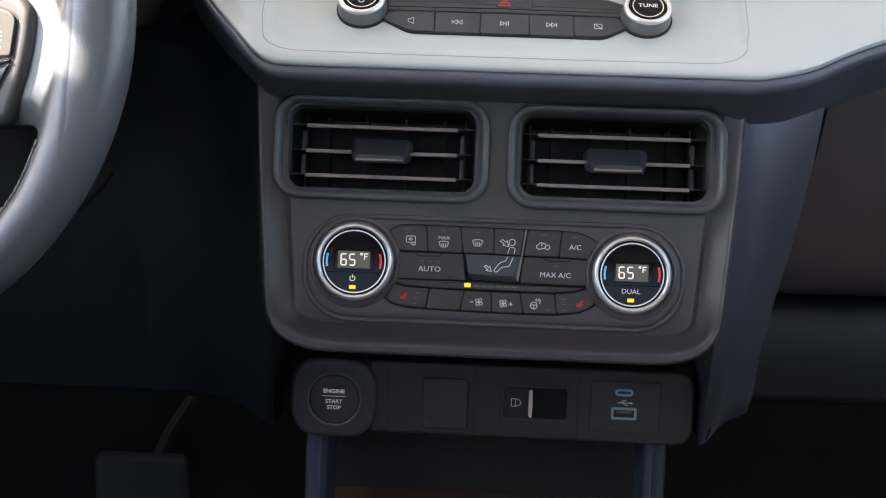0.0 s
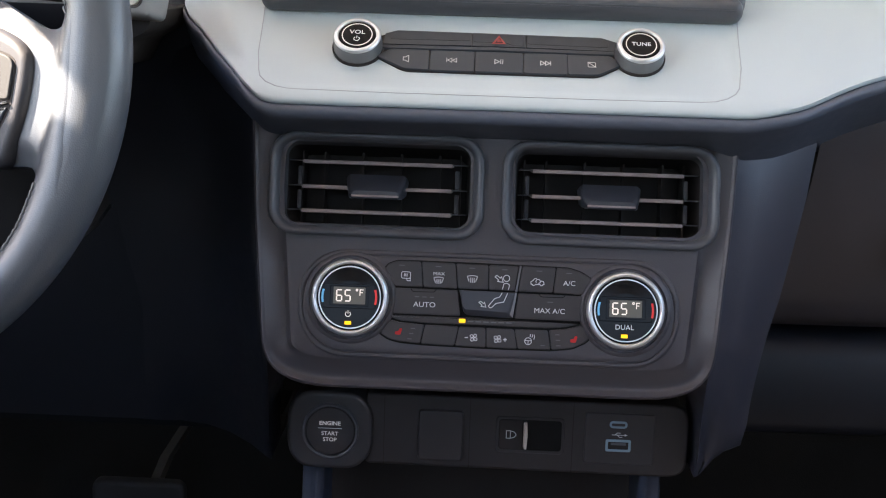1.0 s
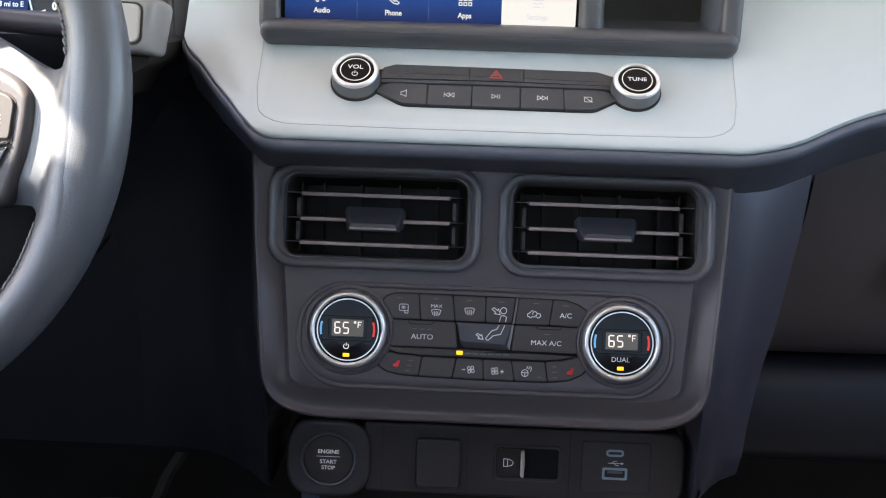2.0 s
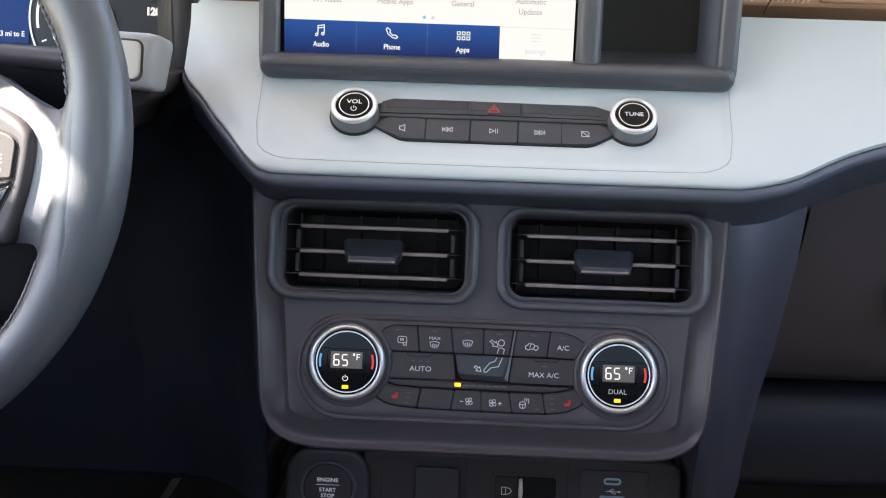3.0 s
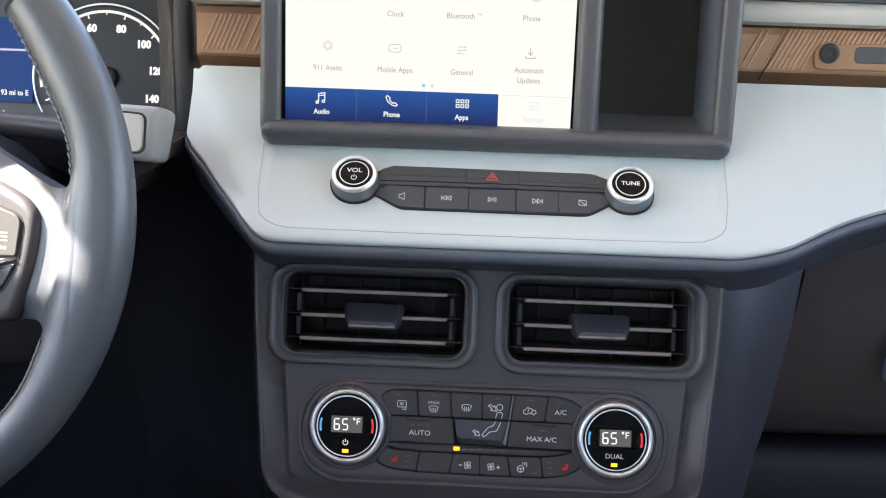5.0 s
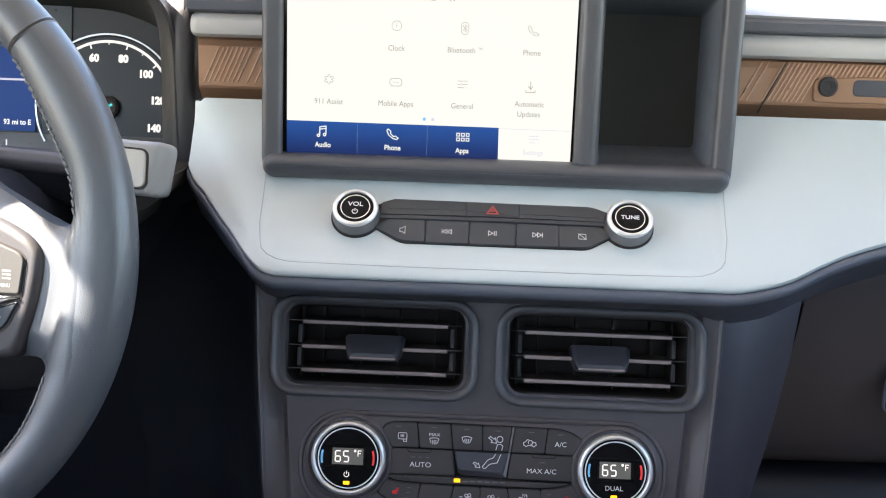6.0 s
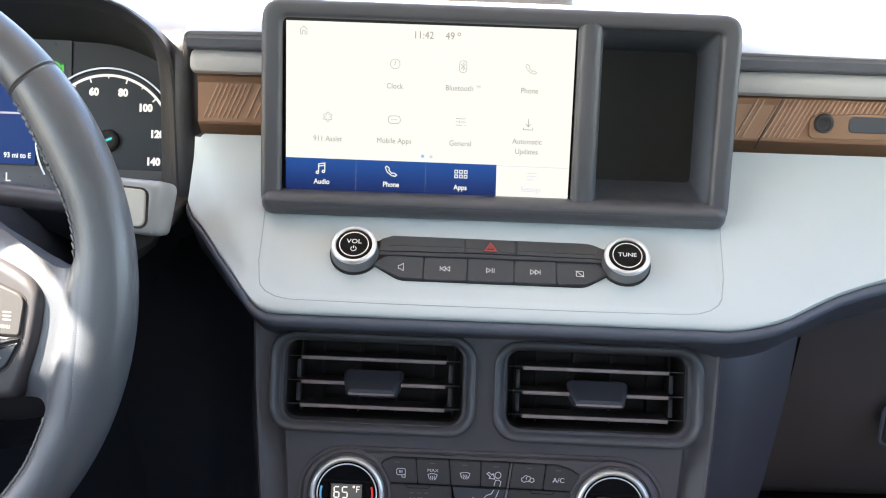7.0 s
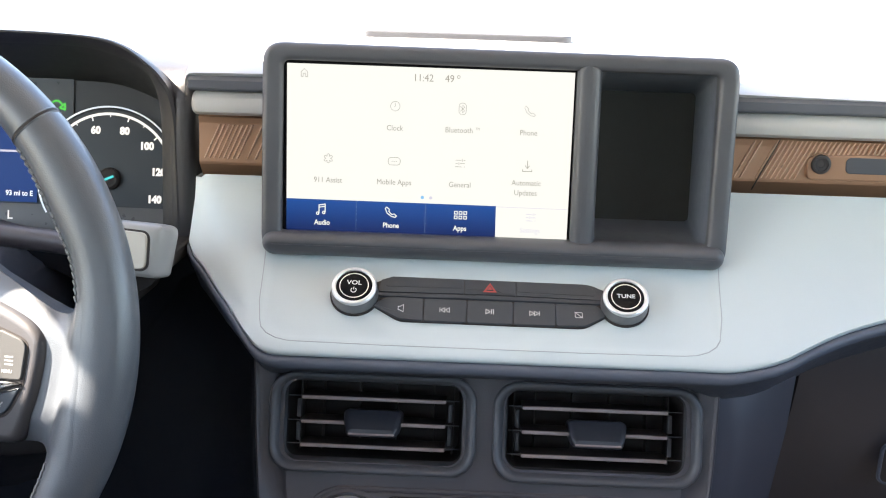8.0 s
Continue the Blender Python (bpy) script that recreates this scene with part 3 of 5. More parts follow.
def blow(u, v, k):
    """A small outlined arrow that points down to the right."""
    return [True] + [(u + k * x, v + k * y) for x, y in ((-2.6, 1.2), (-1.4, 2.2), (0.6, 0.6), (1.3, 1.5), (2.4, -1.8), (-1.0, -1.4), (-0.3, -0.5), (-2.2, 1.0))]


icon([[True] + circle(9.9, 11.6, 1.85, 16)[1:], blow(5.6, 11.0, 1.0), [(7.6, 5.0), (8.5, 8.4), (10.4, 8.7), (11.8, 7.7), (11.2, 4.9)]], 0.5, TOP, b)
marker(8.6, 16.6, b)
b = button([(16.7, 3.8), (37.3, 3.8), (39, 19.2), (18.7, 19.3)], climate)
icon([[(25.2, 8.7), (24.3, 8.8), (24.2, 10.3), (25.4, 10.9), (26.4, 12.1), (27.6, 12.2)], [(30.0, 10.9), (31.6, 10.5), (32.0, 9.0), (31.2, 8.7)], arc(25.9, 8.8, 0.8, 180, 360, 6), arc(30.5, 8.8, 0.8, 180, 360, 6), [(26.7, 8.7), (29.7, 8.7)], arc(28.4, 10.5, 1.3, 215, -40, 10), [(28.5, 9.3), (29.5, 9.6), (29.9, 10.6)]], 0.48, TOP, b)
marker(29, 16.6, b)
b = button([(37.3, 3.8), (54.8, 3.3), (57, 8), (60.2, 13), (53.5, 17.0), (46.5, 19.0), (39, 19.2)], climate)
lettering("A/C", 2.9, 46.8, 9.9, 1.75, ink_white, b, stretch=1.05)
marker(46.5, 15.9, b)
# middle row
b = button([(-57, -11.9), (-16.3, -11.9), (-18.2, 3.8), (-56.2, 3.9), (-55.3, -3.1)], climate)
lettering("AUTO", 3.0, -37.8, -5.8, 1.75, ink_white, b, stretch=1.1)
for i in range(3):
    marker(-42.4 + 4.4 * i, -1.2, b, 2.6)
part("clip_outline", strokes([[(-46.2, 3.7), (-45.4, 2.2), (-44.4, 1.7), (-32.8, 1.9), (-31.8, 2.4), (-31.1, 3.6)]], 0.45, TOP), hole_black, b)
b = button([(14.9, -12.1), (54.6, -12.4), (53.6, -4.6), (54.9, 3.1), (16.6, 3.5)], climate)
lettering("MAX A/C", 2.9, 35.7, -6.7, 1.75, ink_white, b, stretch=1.08)
marker(36.0, -1.4, b)
part("clip_outline", strokes([[(29.3, 3.2), (30.1, 1.9), (31.2, 1.5), (42.8, 1.5), (43.8, 1.9), (44.6, 3.0)]], 0.45, TOP), hole_black, b)
# raised airflow button with bevelled flanks
low = rounded([(-14.2, -10.9), (14.2, -11.7), (16.3, 3.5), (-17.9, 3.8)], [3, 2.4, 0.5, 0.5], 4)
high = rounded([(-15.0, -7.4), (11.4, -8.3), (14.5, 3.2), (-16.9, 3.5)], [2.4, 1.8, 0.5, 0.5], 4)
b = part("airflow_button", loft([ring3(low, -0.5), ring3(low, 1.5), ring3([(p[0] * 0.6 + q[0] * 0.4, p[1] * 0.6 + q[1] * 0.4) for p, q in zip(low, high)], 2.6), ring3(high, 3.4)], False, True), tab_navy, climate, "raised tapered airflow button", 24)
icon([blow(-3.7, -4.2, 0.85), [(7.6, 3.0), (6.2, 0.5), (3.2, -0.6), (-0.2, -5.0), (0.4, -6.0), (1.6, -6.0), (4.2, -3.3), (8.6, -2.4), (10.8, 2.9)]], 0.5, 3.52, b)
# paler grey on the right bevels alone, the light on them painted in
flank_silver = surface("lit_bevel_grey", (0.17, 0.175, 0.19), 0.36, mottle=0.05)
for o, w1 in (([(15.3, 4.0), (16.5, 3.9), (18.5, 19.2), (17.4, 19.2)], 2.5), ([(12.4, -9.6), (14.3, -11.4), (16.4, 3.5), (14.9, 3.4)], 2.9)):
    part("button_flank", slab(ccw(o), 1.0, w1, 0.4, 2), flank_silver, climate, "right bevelled flank of the airflow buttons, lit tone put into its colour")
bar = button([(-57.6, -14.0), (-51.9, -15.8), (-37.7, -16.7), (35, -17.0), (46, -15.8), (54.6, -13.2), (54.6, -12.6), (14.9, -12.3), (-16.3, -12.1), (-57.2, -12.2)], climate, w1=1.3, name="fan_speed_bar")
part("fan_speed_light", slab(rrect(-17.2, -15.5, -13.3, -13.1, 0.5, 3), 1.0, 1.6, 0.2, 2), led_amber, bar, "lit amber fan speed light")
for i in range(6):
    part("fan_speed_segment", flat(rrect(-12.0 + 4.5 * i, -14.9, -8.6 + 4.5 * i, -14.2, 0.2, 2), 1.4), ink_dim, bar)


def heat_mark(u, v, parent):
    """A seat with its backrest, seen from the side."""
    part("seat_heat_mark", flat(rounded([(u - 2.0, v - 1.7), (u + 1.3, v - 1.9), (u + 2.4, v + 1.9), (u + 0.8, v + 2.1), (u + 0.1, v + 0.3), (u - 1.8, v + 0.1)], 0.6, 3), TOP), led_red, parent, "dim red seat heater mark")


# lower row
b = button([(-57.8, -14.9), (-52, -16.3), (-37.2, -17.2), (-39.4, -28.9), (-51.4, -28.2), (-58.2, -26.7), (-63.3, -23.6), (-61, -19.8), (-59, -16.8)], climate)
heat_mark(-52.6, -22.1, b)
for k in range(3):
    marker(-44.0 - 0.9 * k, -19.9 - 3.1 * k, b, 2.6, TOP)
button([(-37.1, -17.2), (-17, -17.5), (-19.3, -29.4), (-39.4, -29)], climate)
b = button([(-17, -17.5), (-1.2, -17.7), (-0.7, -29.7), (-19.3, -29.4)], climate)


def fan(u, v, r, parent):
    """Four rounded blades round a hub."""
    blades = []
    for a in (62, 152, 242, 332):
        c, s1 = math.cos(radians(a)), math.sin(radians(a))
        blade = [(0.08, 0.0), (0.45, -0.5), (0.95, -0.52), (1.2, -0.05), (0.95, 0.34), (0.5, 0.28)]
        blades.append([True] + [(u + r * (p * c - q * s1), v + r * (p * s1 + q * c)) for p, q in rounded(blade, 0.22, 2)])
    icon(blades, 0.42, TOP, parent)


fan(-8.2, -23.9, 2.05, b)
icon([[(-13.5, -24.0), (-11.5, -24.0)]], 0.55, TOP, b)
b = button([(-1.2, -17.7), (15.4, -17.8), (17.7, -29.7), (-0.7, -29.7)], climate)
fan(5.9, -24.2, 2.05, b)
icon([[(9.2, -24.4), (11.4, -24.4)], [(10.3, -23.3), (10.3, -25.5)]], 0.55, TOP, b)
b = button([(15.4, -17.8), (35.4, -17.7), (37.3, -29.6), (17.7, -29.7)], climate)
icon([[True] + circle(23.8, -24.7, 2.0, 16)[1:], [(22.0, -24.4), (25.6, -24.4)], [(23.8, -24.5), (23.8, -26.5)], [(24.8, -22.1), (25.2, -21.3), (24.9, -20.6)], [(26.0, -22.4), (26.4, -21.4), (26.1, -20.6)], [(27.1, -23.6), (27.5, -22.0), (27.2, -20.7)]], 0.46, TOP, b)
marker(32.4, -26.9, b, 2.6, TOP)
b = button([(35.4, -17.7), (46.2, -16.4), (55.0, -13.9), (57, -17.5), (59.8, -21.3), (57.7, -24.3), (50, -28), (37.3, -29.6)], climate)
heat_mark(50.3, -22.7, b)
for k in range(3):
    marker(40.8 + 0.4 * k, -20.3 - 3.2 * k, b, 2.6, TOP)


def dial(u, v, dual):
    d = part("dial_collar", lathe([(27.5, -1.2), (27.2, 0.2), (26.0, 1.2), (24.8, 1.4), (24.2, 0.2), (22.6, 0.0)], 64, u, v), dash_dark, climate, "dark dial collar")
    part("dial_ring", lathe([(22.6, 0), (22.9, 2.6), (22.6, 4.6), (21.9, 5.9), (21.0, 6.4), (20.2, 6.3), (19.6, 5.4), (19.4, 4.2)], 64, u, v, False, False), chrome, d, "polished chrome dial ring", 60)
    face = part("dial_face", lathe([(19.6, 3), (19.5, 4.6), (18.9, 5.0), (18.6, 5.0), (10, 5.1)], 64, u, v), gloss_black, d, "glossy black dial lens")
    part("face_ring", lathe([(18.5, 4.6), (18.45, 5.3), (17.75, 5.3), (17.7, 4.6)], 64, u, v, False, False), chrome, d)
    part("display_frame", loft([ring3(rrect(u - 15.6, v - 6.6, u + 15.4, v + 8.0, 1.0, 3), 5.0), ring3(rrect(u - 15.2, v - 6.2, u + 15.0, v + 7.6, 1.0, 3), 5.5), ring3(rrect(u - 11.6, v - 5.0, u + 11.4, v + 6.8, 0.6, 3), 5.5), ring3(rrect(u - 11.4, v - 4.8, u + 11.2, v + 6.6, 0.6, 3), 5.15)], False, False), gloss_black, d)
    part("display", flat(rrect(u - 9.6, v - 3.9, u + 9.2, v + 6.0, 0.3, 2), 5.22), lcd_grey, d, "small grey temperature display")
    for cu, segs in ((u - 6.2, "afgedc"), (u - 1.2, "afgcd")):
        x0, x1, y0, ym, y1 = cu - 1.5, cu + 1.5, v - 2.2, v + 1.0, v + 4.2
        seg = {"a": [(x0 + 0.3, y1), (x1, y1)], "f": [(x0, y1 - 0.2), (x0, ym + 0.2)], "g": [(x0 + 0.3, ym), (x1 - 0.2, ym)], "e": [(x0, ym - 0.2), (x0, y0 + 0.2)], "d": [(x0 + 0.2, y0), (x1 - 0.2, y0)], "c": [(x1, ym - 0.2), (x1, y0 + 0.2)]}
        part("digit", strokes([seg[s] for s in segs], 0.74, 5.4), back_white, d)
    part("degree_mark", strokes([[True] + circle(u + 4.2, v + 4.4, 0.55, 8)[1:], [(u + 6.0, v + 1.2), (u + 6.0, v + 4.6), (u + 8.0, v + 4.6)], [(u + 6.0, v + 3.0), (u + 7.6, v + 3.0)]], 0.5, 5.4), back_white, d, "lit white degree F")
    part("cool_arc", strokes([arc(u, v, 16.0, 164, 192, 8)], 1.2, 5.62), arc_blue, d, "blue arc")
    part("warm_arc", strokes([arc(u, v, 15.6, -14, 18, 8)], 1.2, 5.62), arc_red, d, "red arc")
    part("dial_light", slab(rrect(u - 2.4, v - 16.0, u + 1.4, v - 13.9, 0.3, 2), 4.9, 5.4, 0.15, 1), led_amber, d, "lit amber dial light")
    if dual:
        lettering("DUAL", 2.8, u - 0.6, v - 9.9, 5.3, ink_white, d, stretch=1.05)
    else:
        icon([arc(u - 0.6, v - 9.8, 1.5, 125, 415, 14), [(u - 0.6, v - 9.6), (u - 0.6, v - 7.7)]], 0.45, 5.35, d, back_white, "power_mark")


dial(-81.7, -3.1, False)
dial(79.9, -4.6, True)

# ---- switch row under the stack ----
duct_dark = surface("black_switch_panel", (0.034, 0.0285, 0.029), 0.45, grain=0.2, grain_size=1500)
housing_dark = surface("dark_slate_housing", (0.048, 0.045, 0.048), 0.42, grain=0.2, grain_size=1500)
row = thing("switch_row", on_plane(0, 0.628, 0.418, 5), "row of dark switches and sockets under the climate panel", "switch panel")
part("switch_row_body", slab(rounded([(-76, -31), (126, -32), (133, -26), (133, 10), (127, 16.5), (-76, 16.5)], [3, 9, 9, 9, 9, 3], 5), -30, 0, 2.0, 3), duct_dark, row)
for u in (-64, -8.4, 58.3):
    part("joint", flat(rrect(u - 0.3, -31.5, u + 0.3, 16, 0.1, 2), 0.16, 0.3), duct_black, row)
st = part("start_housing", slab(rounded([(-118, -34.5), (-82, -34.5), (-71.5, -23), (-71.5, 6), (-82, 17.5), (-118, 17.5), (-127, 6), (-127, -23)], 9, 5), -20, 4, 3.0, 4), housing_dark, row, "octagonal start button housing")
part("start_ring", lathe([(18.6, 3.5), (18.5, 5.2), (17.6, 6.0), (16.6, 5.6), (16.3, 3.8)], 48, -98.6, -8.6, False, False), bezel_dark, st, "dark ring round the start button")
sb = part("start_button", lathe([(16.0, 2), (16.0, 4.6), (15.4, 5.2), (8, 5.4)], 48, -98.6, -8.6), button_dark, st, "round engine start stop button")
lettering("ENGINE", 2.5, -98.8, -3.4, 5.5, back_soft, sb, stretch=1.1, bold=0.07)
lettering("START", 2.5, -98.8, -10.2, 5.5, back_soft, sb, stretch=1.05, bold=0.04)
lettering("STOP", 2.5, -98.8, -14.2, 5.5, back_soft, sb, stretch=1.05, bold=0.04)
icon([[(-106.6, -6.6), (-91.0, -6.6)]], 0.4, 5.6, sb, name="divider_line")
part("blank_cover", slab(rrect(-41.8, -26.0, -12.7, 7.4, 2.6, 4), -2, 3.2, 1.4, 4), button_dark, row, "blank square switch cover")
part("light_switch_frame", loft([ring3(rrect(8.4, -19.6, 53.2, 5.0, 3, 4), -0.2), ring3(rrect(8.9, -19.1, 52.7, 4.5, 3, 4), 0.6), ring3(rrect(10.4, -17.4, 51.2, 3.0, 2, 4), 0.5), ring3(rrect(10.8, -17.0, 50.8, 2.6, 2, 4), -0.6)], False, False), button_dark, row)
part("light_switch_recess", flat(rrect(9.6, -18.2, 52, 3.8, 2, 4), 0.25, 0.2), hole_black, row)
lk = part("light_switch_key", slab(rrect(10.9, -16.9, 26, 2.5, 0.8, 3), 0, 0.9, 0.3, 2), duct_black, row)
icon([[True, (15.4, -9.6), (18.0, -9.6), (18.0, -4.6), (15.4, -4.6)], [(18.0, -4.6), (20.6, -5.4), (21.8, -7.1), (20.6, -8.8), (18.0, -9.6)]], 0.5, 1.05, lk)
part("light_switch_roller", slab(rounded([(26.4, -15.8), (28.6, -16.6), (29.2, -7), (28.6, 1.8), (26.4, 1.2)], 0.8, 3), 0.2, 3.4, 0.9, 3), surface("pale_roller_edge", (0.75, 0.66, 0.56), 0.3), row, "pale curved edge of the dimmer roller")
us = part("usb_block", slab(rrect(66.0, -24.4, 111.0, 9.8, 2.0, 4), -2, 1.0, 0.8, 3), button_dark, row, "usb socket block")
part("usb_socket", loft([ring3(rrect(81.6, 0.0, 93.2, 4.8, 2.3, 5), 1.05), ring3(rrect(82.0, 0.4, 92.8, 4.4, 1.9, 5), 1.5), ring3(rrect(83.0, 1.4, 91.8, 3.4, 0.95, 5), 1.5), ring3(rrect(83.2, 1.6, 91.6, 3.2, 0.75, 5), -1)], False, True), ink_blue, us, "small oval socket with a blue rim")
part("usb_socket", loft([ring3(rrect(79.6, -15.6, 96.0, -7.4, 1.2, 3), 1.05), ring3(rrect(79.9, -15.3, 95.7, -7.7, 1.0, 3), 1.5), ring3(rrect(81.2, -14.0, 94.4, -9.0, 0.5, 3), 1.5), ring3(rrect(81.3, -13.9, 94.3, -9.1, 0.5, 3), 0.4)], False, False), ink_blue, us, "rectangular socket with a blue rim")
part("socket_hole", flat(rrect(81.0, -14.2, 94.6, -8.8, 0.4, 2), 1.12), duct_black, us)
part("socket_tongue", flat(rrect(83, -11.2, 92.8, -9.6, 0.3, 2), 1.3), ink_dim, us)
icon([[(83.4, -4.4), (92.6, -4.4)], [(85.4, -4.4), (87.0, -3.0), (89.0, -3.0)], [(86.8, -4.4), (88.4, -5.8), (90.2, -5.8)], [(91.6, -3.8), (93.2, -4.4), (91.6, -5.0)]], 0.5, 1.15, us)

# ---- console below ----
# navy base carries the sky's blue reflection on the uprights
console_navy = surface("sky_blued_console_plastic", (0.034, 0.044, 0.068), 0.42, grain=0.2, grain_size=1300)
for side in (-1, 1):
    outline = [(101, 640), (103.5, 612), (108, 607), (112, 611), (118, 613), (121, 640)]
    outline = [(side * x, y) for x, y in outline][::side]
    bm = loft([[(x * k, y + dy, z) for x, y in rounded(outline, 2, 3)] for k, dy, z in ((1.0, 22, 388), (1.0, 10, 330), (0.99, -20, 250), (0.98, -60, 150))], True, True)
    solid("console_pillar", bm, console_navy, "dark upright of the centre console, sky blue put into its colour", "console")
solid("cubby_back", box(-120, 690, 180, 120, 700, 440, 2), duct_black, "dark back of the storage cubby", "console", "structure")
bm = slab(rrect(-118, -150, 118, 80, 12, 4), -8, 0, 3)
solid("cubby_tray", bm, brown_mat, "brown rubber tray in the storage cubby", "tray", m=pose(0, 0.61, 0.318, 0, 0, 0))

# ---- touchscreen housing ----
housing = thing("touchscreen", on_plane(0, 0.625, 0.700, 3.6), "charcoal touchscreen housing with a lit settings menu and an open bin", "touchscreen")
outer = rounded([(-143, -24), (144, -24), (145.6, 104.6), (-143, 106.3)], 13, 7)
inner = rounded([(-130.2, -11), (131.6, -11), (132.8, 94.0), (-130.2, 95.4)], 4, 7)
loops = [ring3(inset(outer, 1.5), -70), ring3(outer, -12), ring3(outer, -3.2)] + [ring3(inset(outer, 4 * (1 - math.cos(radians(a)))), -3.2 + 4 * math.sin(radians(a))) for a in (25, 50, 75, 90)]
loops += [ring3(inset(inner, -3.0), 0.8), ring3(inset(inner, -1.2), 0.2), ring3(inset(inner, -0.2), -1.4), ring3(inner, -5.0), ring3(inset(inner, 0.2), -9)]
part("screen_frame", loft(loops, False, False), bezel_dark, housing, "rounded charcoal frame", 40)
sill = rrect(-142.4, -24.4, 143.2, -8.6, 7.6, 8)
nose = ((0.4, -14, 0), (0, -6, 0), (0, -3.4, 0.1), (0.3, -1.2, 0.3), (0.8, 0.9, 0.5), (1.4, 2.5, 0.7), (2.1, 3.8, 0.9), (2.9, 4.8, 1), (3.8, 5.5, 1), (4.8, 6.0, 1), (5.8, 6.25, 1), (6.9, 6.3, 1))
# the ledge bulges out below the display and turns under towards the trim
part("frame_sill", loft([[(x, y, w - k * 0.034 * (y + 13.6) ** 2) for x, y in inset(sill, d)] for d, w, k in nose], False, True), bezel_dark, housing, "protruding rounded lower ledge", 60)
part("divider", loft([ring3(rrect(47.7 + d, -12.5, 62.6 - d, 97.0, min(3.0, 6.6 - d), 5), w) for d, w in ((0, -14), (0, -4), (0.5, -1.4), (1.4, 0.2), (2.8, 1.2), (4.4, 1.7), (6.2, 1.9))], False, True), bezel_dark, housing, "rounded upright between screen and bin", 60)
# bin walls paled and blued: sky light inside is put into their colour
part("bin_wall", loft([ring3(rrect(62.5, -11.2, 131.8, 95.2, 2.5, 4), -4), ring3(rrect(62.7, -9.3, 131.6, 94.8, 2.5, 4), -6), ring3(rrect(63.0, -9.3, 131.4, 94.3, 2.5, 4), -8.5), ring3(rrect(63.5, -10.6, 131.2, 93.5, 3, 4), -10.5), ring3(rrect(66.0, -4.0, 130.4, 84.5, 3, 4), -54), ring3(rrect(66.5, -1.4, 130.2, 82.5, 3, 4), -62)], False, False), surface("sky_lit_bin_wall", (0.135, 0.152, 0.178), 0.4, grain=0.15, grain_size=1500), housing, "smooth walls of the open bin", 40)
part("bin_back", flat(rrect(66, -2.4, 131, 83.5, 2, 3), -61, 0.5), surface("black_bin_mat", (0.019, 0.0165, 0.011), 0.55, mottle=0.3), housing, "dark back of the bin")
part("screen_glass", flat(rrect(-130.6, -11.4, 50.4, 95.6, 2, 3), -4.4, 1.0), gloss_black, housing, "black screen border")
lcd = part("display", flat([(-127.6, -8.9), (46.2, -8.9), (46.6, 93.2), (-128.3, 93.6)], -4.1, 0.2), scr_white, housing, "lit white settings menu")
Z1, Z2 = -3.98, -3.86


def ui(lines, width, material=None, name="menu_icon", z=Z1):
    return part(name, strokes(lines, width, z), material or scr_text, lcd)


def ui_text(body, size, u, v, material=None, stretch=0.9, z=Z1, bold=0.0):
    return lettering(body, size, u, v, z, material or scr_text, lcd, "menu_text", stretch, bold=bold)


ui([[(-119.6, 85.6), (-119.6, 88.6), (-117.6, 90.4), (-115.6, 88.6), (-115.6, 85.6), (-116.8, 85.6), (-116.8, 87.6), (-118.4, 87.6), (-118.4, 85.6), (-119.6, 85.6)]], 0.32)
ui_text("11:42", 4.4, -45.0, 87.0)
ui_text("49", 4.4, -29.0, 87.0)
ui([[True] + circle(-23.6, 88.4, 0.9, 10)[1:]], 0.4)
ui([[True] + circle(-61.7, 69.6, 2.9, 22)[1:], [(-61.7, 71.6), (-61.7, 69.6), (-62.3, 69.0)]], 0.3)
ui_text("Clock", 3.3, -61.7, 56.2)
ui([[True] + rounded([(-22.8, 65.8), (-18.4, 65.8), (-18.4, 72.8), (-22.8, 72.8)], 2.2, 4), [(-22.0, 67.8), (-19.4, 70.4), (-20.6, 71.6), (-20.6, 67.0), (-19.4, 68.2), (-22.0, 70.8)]], 0.3)
ui_text("Bluetooth", 3.3, -22.4, 56.2)
ui_text("TM", 1.5, -11.0, 57.4)


def handset(u, v, s, width, material, z):
    ui([[(u - 2.6 * s, v + 2.8 * s), (u - 3.3 * s, v + 1.8 * s), (u - 2.2 * s, v - 0.8 * s), (u + 0.4 * s, v - 2.8 * s), (u + 2.6 * s, v - 3.2 * s), (u + 3.4 * s, v - 2.4 * s), (u + 1.8 * s, v - 1.2 * s), (u + 0.6 * s, v - 1.6 * s), (u - 1.2 * s, v + 0.2 * s), (u - 0.9 * s, v + 1.4 * s), (u - 2.6 * s, v + 2.8 * s)]], width, material, z=z)


handset(20.4, 69.4, 1.0, 0.3, scr_text, Z1)
ui_text("Phone", 3.3, 20.0, 56.0)
petals = []
for i in range(6):
    c, s1 = math.cos(radians(60 * i + 30)), math.sin(radians(60 * i + 30))
    petals.append([(-102.2 + p * c - q * s1, 36.4 + p * s1 + q * c) for p, q in ((1.2, -0.7), (2.4, -0.7), (2.9, 0), (2.4, 0.7), (1.2, 0.7))])
ui(petals, 0.3)
ui_text("911 Assist", 3.3, -102.2, 23.0)
ui([[True] + rounded([(-65.2, 33.7), (-57.8, 33.7), (-57.8, 38.3), (-65.2, 38.3)], 2.2, 4), [(-63.2, 36), (-62.4, 36)], [(-61.9, 36), (-61.1, 36)], [(-60.6, 36), (-59.8, 36)]], 0.34)
ui_text("Mobile Apps", 3.3, -61.3, 23.0)


